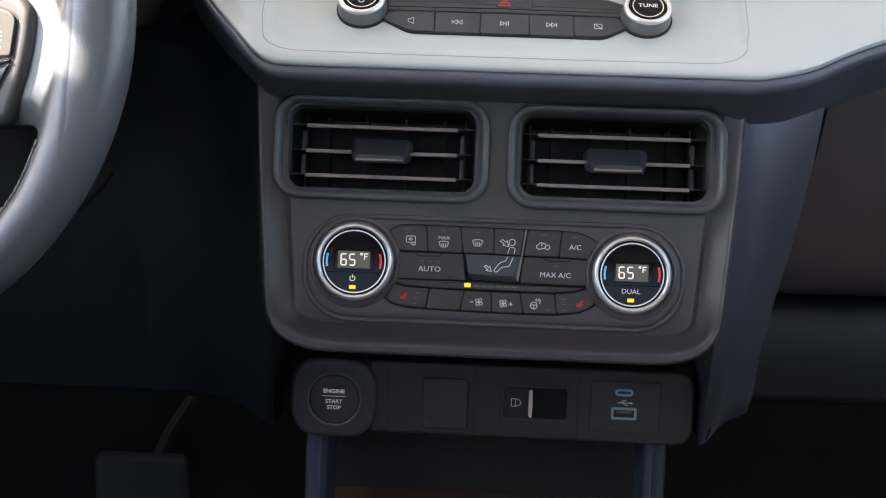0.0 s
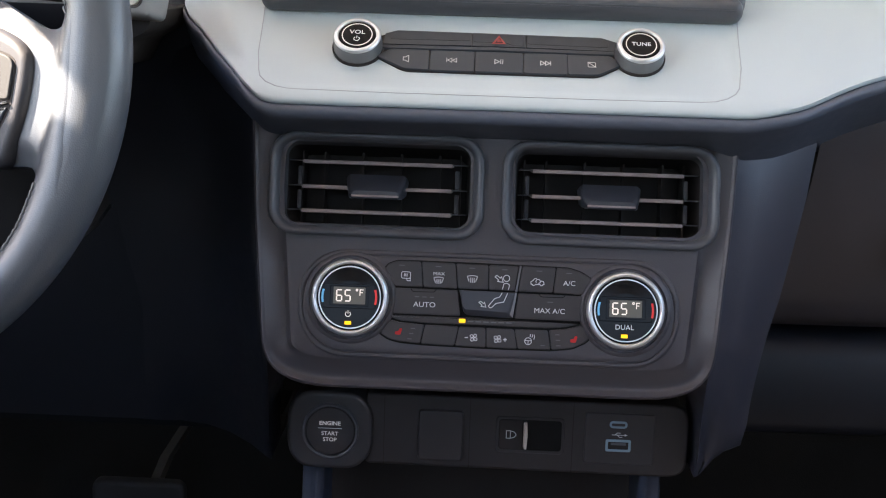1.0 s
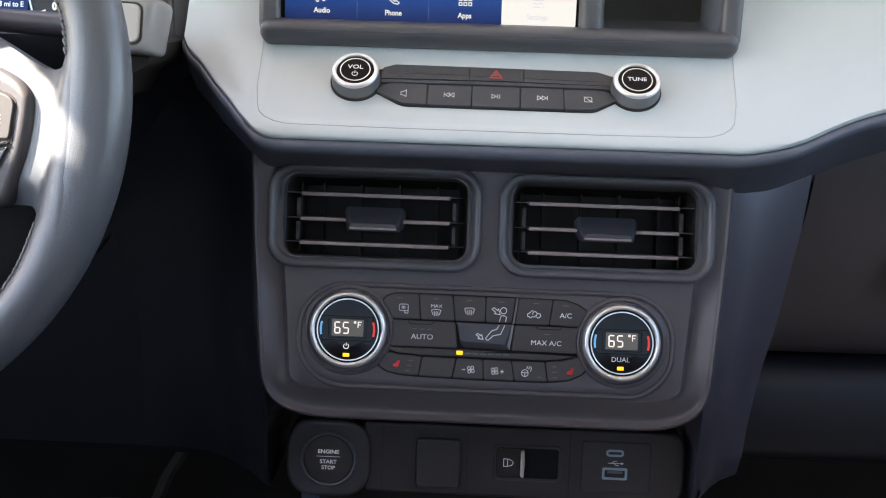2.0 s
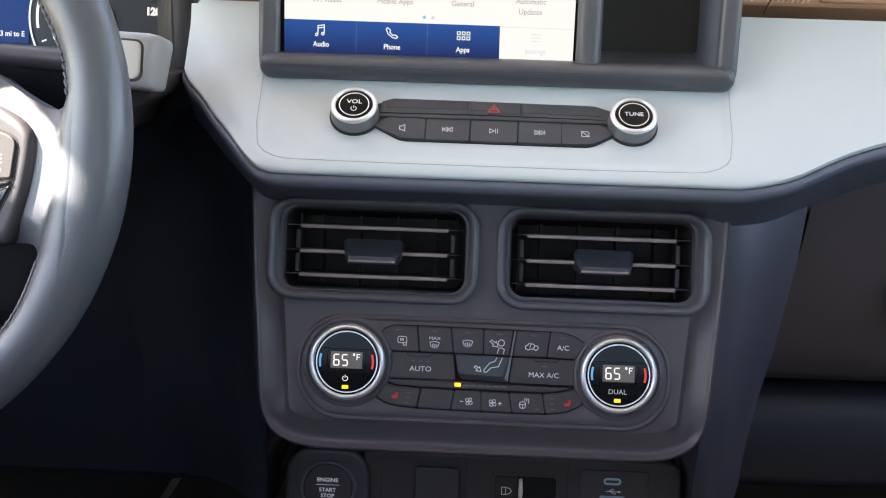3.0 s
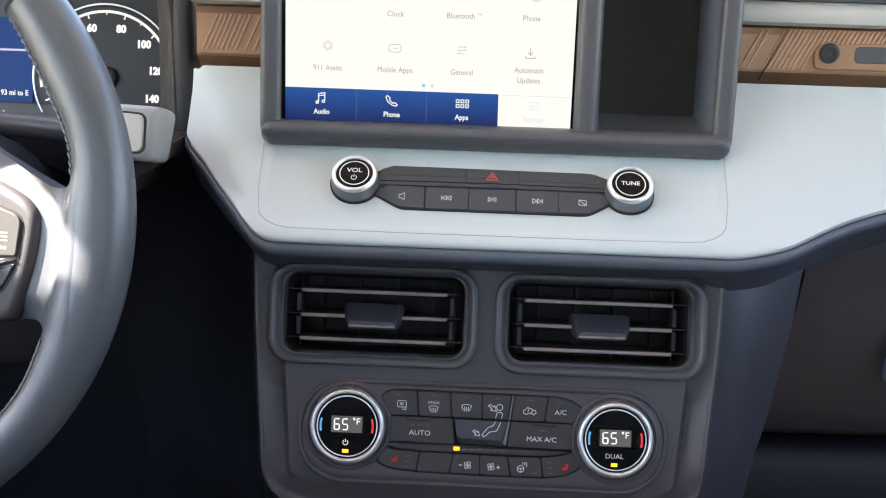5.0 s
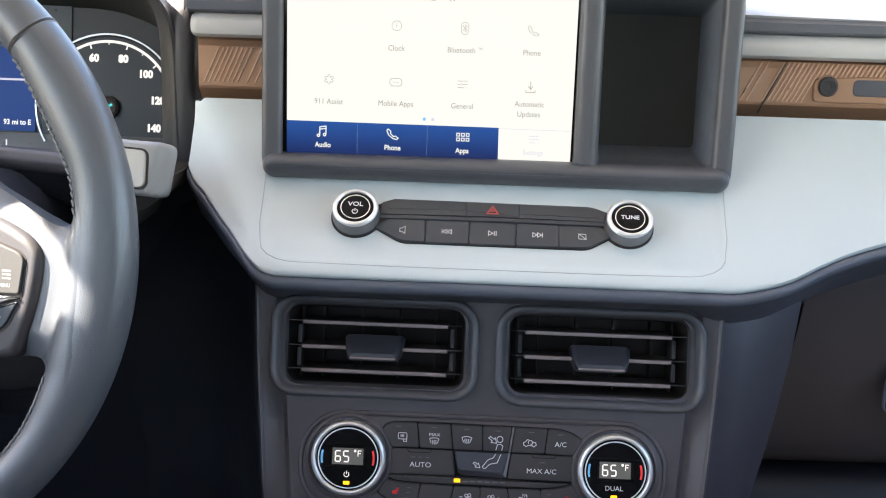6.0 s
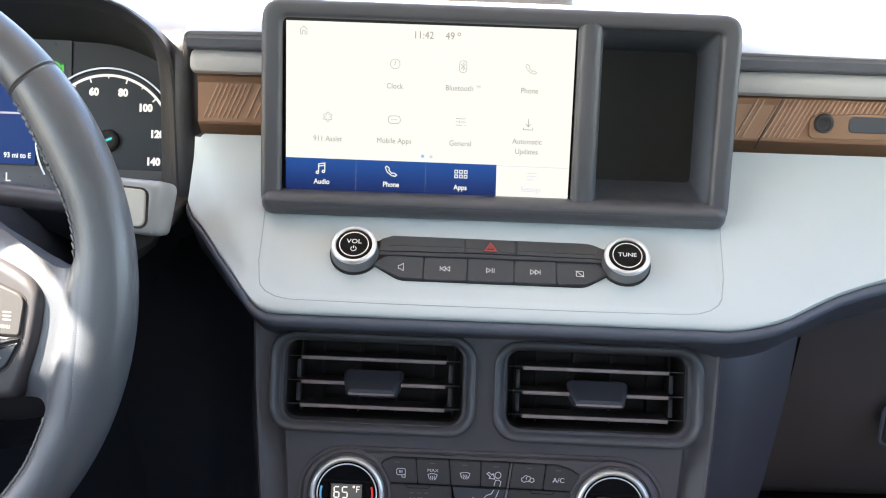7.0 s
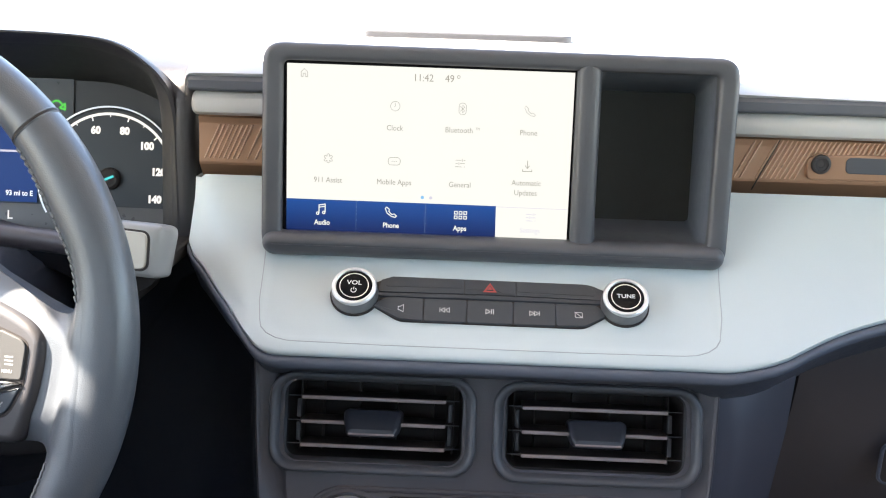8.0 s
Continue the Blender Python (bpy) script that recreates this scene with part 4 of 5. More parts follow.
def sliders(u, v, material, width, z):
    ui([[(u - 3, v + 2), (u + 0.6, v + 2)], [(u + 2.0, v + 2), (u + 3, v + 2)], [(u - 3, v), (u - 1.6, v)], [(u - 0.2, v), (u + 3, v)], [(u - 3, v - 2), (u + 1.0, v - 2)], [(u + 2.4, v - 2), (u + 3, v - 2)], [(u + 1.3, v + 1.3), (u + 1.3, v + 2.7)], [(u - 0.9, v - 0.7), (u - 0.9, v + 0.7)]], width, material, z=z)


sliders(-20.9, 36.0, scr_text, 0.34, Z1)
ui_text("General", 3.3, -20.8, 22.8)
ui([[(20.2, 39.2), (20.2, 34.6)], [(18.8, 36.2), (20.2, 34.4), (21.6, 36.2)], [(17.4, 33.8), (17.4, 32.6), (23.0, 32.6), (23.0, 33.8)]], 0.42)
ui_text("Automatic", 3.3, 19.9, 25.3)
ui_text("Updates", 3.3, 19.7, 19.2)
part("page_dot", flat(circle(-43.6, 14.3, 1.0, 16), Z1, 0.05), scr_dot, lcd)
part("page_dot", flat(circle(-38.4, 14.2, 1.0, 16), Z1, 0.05), scr_pale, lcd)
part("menu_bar", flat([(-127.6, -8.8), (2.1, -8.8), (1.9, 10.6), (-127.7, 10.9)], Z1, 0.05), scr_blue, lcd, "deep blue menu bar")
for u in (-84.3, -41.5):
    part("menu_divider", flat([(u - 0.15, -8.6), (u + 0.15, -8.6), (u + 0.15, 10.4), (u - 0.15, 10.4)], Z2, 0.05), scr_line, lcd)
part("menu_divider", flat([(2.1, 10.0), (46.2, 9.8), (46.2, 10.1), (2.1, 10.3)], Z1, 0.05), scr_pale, lcd)
ui([[(-107.4, 2.2), (-107.4, 7.4), (-103.6, 8.0), (-103.6, 2.8)], [(-107.4, 6.0), (-103.6, 6.6)], [True] + circle(-108.2, 2.2, 0.8, 8)[1:], [True] + circle(-104.4, 2.8, 0.8, 8)[1:]], 0.62, scr_white, z=Z2)
ui_text("Audio", 3.1, -105.4, -3.5, scr_white, z=Z2, bold=0.1)
handset(-62.8, 4.7, 1.05, 0.6, scr_white, Z2)
ui_text("Phone", 3.1, -62.6, -3.9, scr_white, z=Z2, bold=0.1)
for u in (-22.6, -19.7, -16.8):
    for v in (2.7, 5.6):
        ui([[True, (u - 0.85, v - 0.85), (u + 0.85, v - 0.85), (u + 0.85, v + 0.85), (u - 0.85, v + 0.85)]], 0.55, scr_white, z=Z2)
ui_text("Apps", 3.1, -19.9, -4.2, scr_white, z=Z2, bold=0.1)
sliders(23.7, 4.2, scr_pale, 0.45, Z2)
ui_text("Settings", 3.1, 23.4, -3.9, scr_pale, z=Z2)

# ---- radio controls in the pale trim ----
PP = (0, 0.600, 0.650, 48)
radio = thing("radio_controls", on_plane(*PP), "dark strip of radio buttons set in the pale trim", "radio controls")
part("strip_body", slab(rounded([(-74, 4), (-54, -8.2), (57, -8.4), (75, 3), (75, 16), (61, 23.4), (-60, 24.0), (-74, 17)], [8, 4, 4, 8, 4, 5, 5, 4], 4), -8, 0.4, 0.4, 2), duct_black, radio)


def strip_key(outline, parent=radio, w1=1.5, r=1.5, material=strip_dark, label="", bevel=0.5):
    return part("button", slab(rounded(outline, r, 3), -1, w1, bevel, 3), material, parent, label)


def key_icon(u, v, lines, w, parent, k=0.82):
    icon([[q if q is True else (u + (q[0] - u) * k, v + (q[1] - v) * k) for q in line] for line in lines], 0.4, w, parent)


upper = ([(-67.5, 12.0), (-15.8, 12.6), (-15.8, 23.2), (-59.5, 23.4), (-66.5, 20.6)], [(-15.4, 12.6), (15.8, 12.5), (15.8, 22.9), (-15.4, 23.2)], [(16.2, 12.5), (69, 11.6), (69, 18.8), (60, 22.3), (16.2, 22.9)])
for i, o in enumerate(upper):
    b = strip_key(o, w1=1.2, r=0.3, bevel=0.15)
    hi = [[(o[0][0] + 4, 16.0), (-16.4, 16.4), (-16.4, 22.4), (-59, 22.6), (-62.5, 19)], [(-14.8, 15.6), (4, 15.8), (8, 13.6), (15.2, 13.4), (15.2, 22.2), (-14.8, 22.5)], [(16.8, 15.2), (64, 14.4), (64, 18.2), (59.6, 21.5), (16.8, 22.2)]][i]
    part("button_top", slab(rounded(hi, 1.6, 3), 0.6, 1.36, 0.14, 3), strip_dark, b)
    if i == 1:
        part("hazard_mark", strokes([[True, (-3.2, 14.2), (3.4, 14.2), (0.1, 19.6)]], 1.0, 2.3), ink_red, b, "red hazard triangle")
        part("hazard_mark", strokes([[True, (-0.8, 15.8), (1.0, 15.8), (0.1, 17.3)]], 0.6, 2.3), ink_red, b)
part("ridge", loft([[(u, v + (0.5 if abs(u) < 60 else 0), w) for u in (-70, -62, 0, 62, 70)] for v, w in ((8.2, 0.3), (8.8, 1.4), (10.2, 1.7), (11.2, 1.4), (11.8, 0.3))], False, False, False), strip_dark, radio, "raised ridge between the button rows")
cuts = (-72, -39.5, -13.5, 14.4, 39.9, 74)
for i in range(5):
    a, b0 = cuts[i] + 0.2, cuts[i + 1] - 0.2
    if i == 0:
        o = [(-71, 2.0), (-54, -7.2), (b0, -7.8), (b0 - 0.3, 8.0), (-62, 8.4)]
    elif i == 4:
        o = [(a, -7.9), (57.5, -7.4), (72, 1.2), (64, 7.8), (a - 0.6, 7.8)]
    else:
        o = [(a, -8.0), (b0, -8.0), (b0, 8.0), (a, 8.0)]
    b = strip_key(o)
    u, v, w = (-53.2, -26.9, 0.3, 27.3, 53.7)[i], 0.2, 1.64
    if i == 0:
        key_icon(u, v, [[True, (u - 2.0, v - 1.4), (u - 0.6, v - 1.4), (u + 1.8, v - 3.0), (u + 1.8, v + 3.4), (u - 0.6, v + 1.6), (u - 2.0, v + 1.6)]], w, b)
    if i == 1:
        key_icon(u, v, [[(u - 3.4, v - 2.0), (u - 3.4, v + 2.2)], [True, (u - 2.8, v), (u + 0.2, v - 2), (u + 0.2, v + 2)], [True, (u + 0.6, v), (u + 3.6, v - 2), (u + 3.6, v + 2)]], w, b)
    if i == 2:
        key_icon(u, v, [[True, (u - 2.8, v - 2), (u + 0.4, v), (u - 2.8, v + 2)], [(u + 1.4, v - 2.1), (u + 1.4, v + 2.1)], [(u + 2.8, v - 2.1), (u + 2.8, v + 2.1)]], w, b)
    if i == 3:
        key_icon(u, v, [[(u + 3.4, v - 2.0), (u + 3.4, v + 2.2)], [True, (u + 2.8, v), (u - 0.2, v + 2), (u - 0.2, v - 2)], [True, (u - 0.6, v), (u - 3.6, v + 2), (u - 3.6, v - 2)]], w, b)
    if i == 4:
        key_icon(u, v, [[True] + rounded([(u - 2.6, v - 2.2), (u + 2.6, v - 2.2), (u + 2.6, v + 2.2), (u - 2.6, v + 2.2)], 0.8, 3), [(u - 3.0, v + 2.6), (u + 3.0, v - 2.6)]], w, b)


def radio_knob(u, v, word):
    k = thing("rotary_knob", on_plane(*PP, u, v), "silver rotary knob with a black " + ("volume" if word == "VOL" else "tuning") + " face", "knob", "radio knobs")
    part("knob_skirt", lathe([(15.2, -4), (15.2, 0.5), (14.9, 0.9)], 56), duct_black, k)
    bm = lathe([(14.4, 0), (14.3, 3.5), (13.9, 7.6), (13.6, 9.2), (12.9, 10.2), (11.9, 10.5), (11.2, 10.2), (10.9, 9.0)], 72, 0, 0, False, False)
    for i, vert in enumerate(bm.verts):
        if i % 2 and 2.0 < vert.co.z < 8.0:
            vert.co.x *= 0.988
            vert.co.y *= 0.988
    part("knob_body", bm, silver_matt, k, "knurled matt silver body", 60)
    part("knob_rim", lathe([(13.75, 8.6), (13.7, 9.3), (13.0, 10.35), (11.9, 10.65), (11.1, 10.3), (10.9, 9.4)], 64, 0, 0, False, False), chrome, k, "bright chrome rim", 60)
    part("knob_face", lathe([(11.1, 8.4), (10.8, 9.6), (10.2, 10.0), (5, 10.1)], 56), gloss_black, k, "glossy black face")
    part("face_ring", lathe([(8.9, 9.9), (8.85, 10.25), (8.35, 10.25), (8.3, 9.9)], 56, 0, 0, False, False), chrome, k)
    if word == "VOL":
        lettering("VOL", 3.0, 0, 1.9, 10.2, ink_white, k, bold=0.04, stretch=1.1)
        icon([arc(0, -3.4, 1.6, 125, 415, 14), [(0, -3.0), (0, -1.2)]], 0.5, 10.3, k)
    else:
        lettering("TUNE", 2.7, 0, 0.2, 10.2, ink_white, k, bold=0.04, stretch=1.1)


radio_knob(-81.8, 9.8, "VOL")
radio_knob(81.3, 9.1, "TUNE")

# ---- copper strips ----
def copper_strip(name, x0, x1, y, ribs, label, drop=0.0, lift=0.0):
    t = thing(name, pose(0, 0, 0), label, "trim strip")
    prof = ((y + 16, 713 + lift), (y + 14.0, 714.5 + lift), (y + 12.0, 716 + lift), (y + 2.4, 725.5 + lift), (y + 1.8, 727.2 + lift), (y + 2.5, 752 - drop), (y + 1, 756 - drop), (y + 8, 759 - drop))
    part("strip", loft([[(x, yy, z) for x in (x0, x1)] for yy, z in prof], False, False, False), copper, t, sharp=8)
    # ribs in the brighter copper, a highlight put into the colour
    for a, top, bottom, slant in ribs:
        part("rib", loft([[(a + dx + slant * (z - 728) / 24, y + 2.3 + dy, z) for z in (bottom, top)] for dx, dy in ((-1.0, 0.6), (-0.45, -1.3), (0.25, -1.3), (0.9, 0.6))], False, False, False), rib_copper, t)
    return t


copper_strip("copper_strip", -189.5, -143, 659, [(-186.6 + 3.0 * i, 751.5, 729.5, 11) for i in range(8)] + [(a, 751.5, 729.5, 11) for a in (-159.2, -154.0)], "copper dash strip with slanted ribs beside the cluster")
cs = copper_strip("copper_strip", 143, 760, 659, [(152 + 4 * i, 753, 729, 12) for i in range(2)] + [(166 + 3.0 * i, 753.5, 744 - 0 if i > 8 else 729, 12) for i in range(44)], "copper dash strip with slanted ribs and a bolt", 2.4, 1.2)
part("seam", loft([[(164.4 + dx + 14 * (z - 722) / 30, 660.0 + dy, z) for z in (721.5, 728, 754)] for dx, dy in ((-0.35, 0.6), (-0.25, -0.3), (0.25, -0.3), (0.35, 0.6))], False, False, False), duct_black, cs)
part("bolt_panel", slab(rounded([(197, 9.5), (760, 9.5), (760, 26), (230, 26), (197, 24)], 4, 3), -1, 1.6, 0.8, 2), copper, cs).matrix_basis = pose(0, 0.6595, 0.720, 90)
bolt = part("bolt", lathe([(6.2, 0), (6.2, 1.4), (5.6, 2.4), (4.4, 2.6), (4.0, 1.6), (2.4, 1.5), (2.0, 1.0), (0.8, 1.0)], 28), button_dark, cs, "dark recessed bolt")
bolt.matrix_basis = pose(0.2055, 0.6585, 0.7395, 90)
part("bolt_rim", lathe([(7.2, -0.5), (7.0, 0.9), (6.4, 0.9), (6.2, -0.5)], 28, 0, 0, False, False), copper, cs).matrix_basis = pose(0.2055, 0.6585, 0.7395, 90)
part("slot", slab(rrect(221, 14.0, 330, 24.2, 3.2, 4), 0.4, 2.2, 0.5, 2), bezel_dark, cs, "dark grey slot insert").matrix_basis = pose(0, 0.6595, 0.720, 90)

# ---- glove box ----
glove = thing("glove_box", pose(0, 0, 0), "dark closed glove box door with a recessed handle", "glove box")
gl = [[(x + side_x + 4.8, y + 0.03 * max(0, x - 200), z) for x in (200.5, 202, 206, 260, 400, 745, 750)] for y, z, side_x in ((690, 640, 4), (656, 638, 4), (650.5, 633, 2), (649, 622, 0), (650, 606, -1.5), (655, 578, -3.5), (664, 548, -6), (674, 520, -9), (682, 496, -13), (690, 480, -17), (702, 470, -20), (720, 467, -22))]
part("door", loft(gl, False, False, False), side_slate, glove, sharp=50)
lp = [[(x + side_x + 4.8, y + 0.03 * max(0, x - 200), z) for x in (200.5, 202, 206, 260, 400, 745, 750)] for y, z, side_x in ((720, 466, -22), (698, 464, -22), (690, 460, -23), (685, 448, -25), (681, 425, -27), (680, 406, -28), (682, 399, -28), (690, 394, -28), (760, 390, -28))]
# panel colour holds the low shade and a blue reflection
solid("lower_panel", loft(lp, False, False, False), surface("shaded_navy_kick_plastic", (0.012, 0.0135, 0.019), 0.45, grain=0.15, grain_size=1500, specular=0.35), "kick panel under the glove box, shade and reflected blue put into its colour", "trim", "structure", 50)
part("handle_rim", loft([ring3(rrect(d, d, 120 - d, 32 - d, 7 - d, 5), w) for d, w in ((0, -1), (0.6, 1.2), (1.8, 1.4), (2.6, 0))], False, False), dash_blue, glove, "raised rim of the handle").matrix_basis = pose(0.2635, 0.6600, 0.5250, 90 + 8)
part("handle_recess", flat(rrect(2.2, 2.2, 118, 30, 5, 5), 0.5, 1), duct_black, glove, "dark handle recess").matrix_basis = pose(0.2635, 0.6600, 0.5250, 90 + 8)

# ---- driver's side panel ----
bm = bmesh.new()
outline = [(-760, 394), (-140, 394), (-140, 605), (-158, 618), (-190, 664), (-196, 674), (-760, 674)]
hole = [(-366 + 130 * math.cos(radians(a)) * (1.0 if math.cos(radians(a)) < 0 else 1.0), 590 + (102 if a > 180 else 74) * math.sin(radians(a))) for a in range(0, 360, 12)]
o = [bm.verts.new((x, z, 0)) for x, z in outline]
h = [bm.verts.new((x, z, 0)) for x, z in hole]
ed = [bm.edges.new((r[i], r[(i + 1) % len(r)])) for r in (o, h) for i in range(len(r))]
bmesh.ops.triangle_fill(bm, use_beauty=True, edges=ed, normal=(0, 0, 1))
loft([ring3(hole, 0), ring3(inset(hole[::-1], -3)[::-1], -6), ring3(hole, -60)], False, False, True, bm)
# same shade-darkened navy as the left flank
solid("knee_panel", bm, left_shade_navy, "dark knee panel with the steering column opening", "trim", "structure", 40, pose(0, 0.668, 0, 90))
bm = loft([[(x, y, z) for x in (-750, -145)] for y, z in ((668, 395), (670, 389), (690, 385), (760, 384))], False, False, False)
solid("knee_panel_edge", bm, knee_black, "lower edge of the dark knee panel", "trim", "structure", 50)
solid("column_opening_back", box(-600, 742, 386, -160, 748, 655, 2), duct_black, "black closing panel behind the column opening", "trim", "structure")
pedal = thing("brake_pedal", pose(-0.283, 0.80, 0.252, -25), "black rubber brake pedal on a grey metal arm", "pedal")
part("pad", slab(rrect(-39, -30, 39, 30, 8, 5), -10, 0, 4, 3), rubber, pedal).matrix_basis = pose(0, 0, 0, 115)
part("arm", loft([[(x + dx, y + dy, z) for dx, dy in ((-4, 0), (4, -2), (5, 10), (-3, 10))] for x, y, z in ((4, 8, 14), (10, 30, 50), (34, 44, 100), (40, 90, 220))], True, True), surface("grey_pedal_metal", (0.06, 0.06, 0.055), 0.5, metal=0.3), pedal, "grey metal pedal arm")

# ---- instrument cluster ----
hood_black = surface("black_hood_lining", (0.026, 0.027, 0.026), 0.55, grain=0.2, grain_size=1300)
KP = (0, 0.73, 0.74, 10)
cluster = thing("instrument_cluster", on_plane(*KP), "dark instrument cluster with a lit speedometer and blue display", "instrument cluster")
part("cluster_face", flat(rrect(-520, -90, -219, 46, 20, 5), -1.0, 2), surface("black_cluster_face", (0.022, 0.024, 0.025), 0.4), cluster)
GU, GV = -269.5, -37.5
gauge = part("gauge_disc", lathe([(50, -1.5), (49, 0.4), (47.5, 0.4), (30, 0.3)], 64, GU, GV), surface("gauge_black", (0.016, 0.019, 0.022), 0.35), cluster, "round black speedometer dial")
part("gauge_arc", strokes([arc(GU, GV, 45.6, -10, 190, 50)], 1.8, 0.75), back_white, gauge, "lit white scale arc")
part("gauge_rim", strokes([arc(GU, GV, 50.5, -30, 210, 50)], 1.2, 2.0), chrome, gauge, "thin bright gauge rim")
for i, num in enumerate(("0", "20", "40", "60", "80", "100", "120", "140")):
    a = radians((-23, 9, 42, 73, 107, 138, 170, 202)[7 - i])
    lettering(num, 4.9, GU + 35.2 * math.cos(a), GV + 35.2 * math.sin(a), 0.7, back_white, gauge, "number", 0.95, bold=0.42)
    part("tick", strokes([[(GU + r * math.cos(a), GV + r * math.sin(a)) for r in (42.0, 45.4)]], 1.0, 0.7), back_white, gauge)
for a in (-7, 25.5, 57.5, 90, 122.5, 154):
    part("tick", strokes([[(GU + r * math.cos(radians(a)), GV + r * math.sin(radians(a))) for r in (43.4, 45.4)]], 0.7, 0.7), back_white, gauge)
part("needle_hub", lathe([(8, 0.5), (7.6, 4), (6, 5)], 32, GU + 0.6, GV), duct_black, gauge)
part("needle", strokes([[(GU - 22, GV - 9.5), (GU + 4.5, GV + 1.8)]], 1.6, 5.4), needle_teal, gauge, "teal needle")
part("info_display", flat([(-430, -56), (-321, -56), (-321, 2), (-430, 2)], 0.6, 1), info_blue, cluster, "lit deep blue information display")
part("info_line", flat([(-430, -21.0), (-322, -21.0), (-322, -19.6), (-430, -19.6)], 0.8, 0.1), scr_pale, cluster)
lettering("93 mi to E", 3.6, -333.4, -50.0, 0.8, back_white, cluster, "readout", 0.9, bold=0.08)
lettering("L", 6.0, -339.8, -65.6, 0.85, back_white, cluster, "gear_letter", bold=0.1)
part("telltale_panel", flat(rrect(-345, 2, -296, 34, 2, 3), 0.4, 0.6), surface("grey_telltale_lens", (0.05, 0.055, 0.055), 0.3), cluster)
part("telltale", strokes([arc(-308, 12, 4, 20, 160, 8), [(-306, 11), (-302, 14), (-302, 10), (-306, 11)]], 1.3, 0.7), led_green, cluster, "green telltale")
part("lower_bezel", loft([[(u, v, w) for u in (-520, -330, -290, -212)] for v, w in ((-57, 0.2), (-58, 0.5), (-80, 0.6), (-82, 5), (-85, 9), (-91, 11), (-104, 9))], False, False, False), surface("satin_cluster_bezel", (0.10, 0.10, 0.10), 0.3), cluster, "satin lower cluster bezel", 40)

hood_in = [(-520, 797), (-420, 797.5), (-328, 797), (-298, 796.8), (-268, 795.2), (-246, 788.6), (-231, 780), (-224.5, 767), (-222, 746.6), (-222, 716), (-222.5, 681), (-222.5, 645)]
hood_out = [(-520, 806), (-420, 806.5), (-322, 806), (-285, 805), (-259, 803), (-243, 798.4), (-230, 790), (-220, 781.5), (-212, 770), (-208, 752), (-207, 720), (-206, 645)]


def eased(pts, n=4):
    """The same run of points with n smooth steps between each two."""
    out = []
    for i in range(len(pts) - 1):
        p0, p1, p2, p3 = (Vector(pts[max(0, min(len(pts) - 1, i + j))]) for j in (-1, 0, 1, 2))
        for j in range(n):
            t = j / n
            out.append(tuple(0.5 * (2 * p1 + (p2 - p0) * t + (2 * p0 - 5 * p1 + 4 * p2 - p3) * t * t + (3 * p1 - p0 - 3 * p2 + p3) * t ** 3)))
    return out + [pts[-1]]


hood_in, hood_out = eased(hood_in), eased(hood_out)
loops = []
for k, y, drop in ((0.0, 752, 34), (0.0, 729, 23), (0.0, 712, 14), (0.0, 698, 4), (0.0, 690, 0), (0.4, 682, 0), (0.85, 676.5, 0), (0.98, 677, 0), (1.03, 682, 0), (1.02, 690, 1.5)):
    loops.append([(a[0] + (b[0] - a[0]) * k, y, a[1] + (b[1] - a[1]) * k - drop * min(1, max(0, (a[1] - 716) / 60))) for a, b in zip(hood_in, hood_out)])
hood = thing("cluster_hood", pose(0, 0, 0), "dark curved hood round the instrument cluster", "cluster hood")
part("hood_inner", loft(loops[:5], False, False, False), hood_black, hood, "sloping inner face of the hood", 50)
part("hood_rim", loft(loops[4:], False, False, False), pillar_dark, hood, "rounded rim of the hood", 50)
back = [[(x, y, z - d) for x, y, z in loops[-1]] for d in (0,)] + [[(x, y, z - d) for x, _, z in loops[-1]] for y, d in ((700, 3), (725, 8), (760, 12))]
part("hood_top", loft([loop[:37] for loop in back], False, False, False), pillar_dark, hood, "sunlit top of the hood", 50)
cheek = ((700, 645), (678, 646), (676.5, 655), (676, 700), (675.5, 735), (676, 752), (677.5, 764), (681, 773), (687, 779.5), (696, 784), (712, 787.5), (735, 790), (770, 794), (850, 800))
bm = loft([[(-213 if z < 764 else -219 if z < 780 else -245, y + 6, z), (-213, y + 3, z), (-206, y, z), (-201, y, z), (-198.4, y + 0.8, z), (-196.6, y + 3, z), (-195.4, y + 8, z - 2), (-195, y + 90, z - 4)] for y, z in cheek], False, False, False)
solid("hood_shoulder", bm, pillar_dark, "dark upright that rolls into the dash top beside the cluster hood", "trim", "structure", 60)

# ---- steering column and lever ----
bm = loft([[(-366 + hw * math.cos(radians(a)), y, cz + hh * math.sin(radians(a))) for a in range(0, 360, 15)] for y, hw, hh, cz in ((560, 62, 40, 640), (566, 68, 45, 640), (600, 74, 47, 636), (760, 84, 44, 626))], True, False)
solid("column_shroud", bm, console_navy, "dark steering column shroud", "steering column", "", 40)
lever = thing("wiper_lever", pose(-0.189, 0.575, 0.6855, -12, 2, -12), "grey wiper lever with a flat paddle end beside the wheel", "lever")
# paddle and inset are paled: sunlight on the lever is put into their colour
part("paddle", loft([[(x, y, z) for x, z in rounded([(-52 - e, -15.5 - e * 0.8), (-1.5 + e, -15.5 - e), (1.0 + e, 14.0 + e), (-3 + e, 16.5 + e), (-52 - e, 15.8 + e)], [1, 4, 5, 3, 1], 4)] for y, e in ((18, -4), (14, -0.5), (4, 0), (-5, -0.4), (-7.5, -2.6), (-8, -5))], True, True), light_cream, lever, "satin grey paddle", 45)
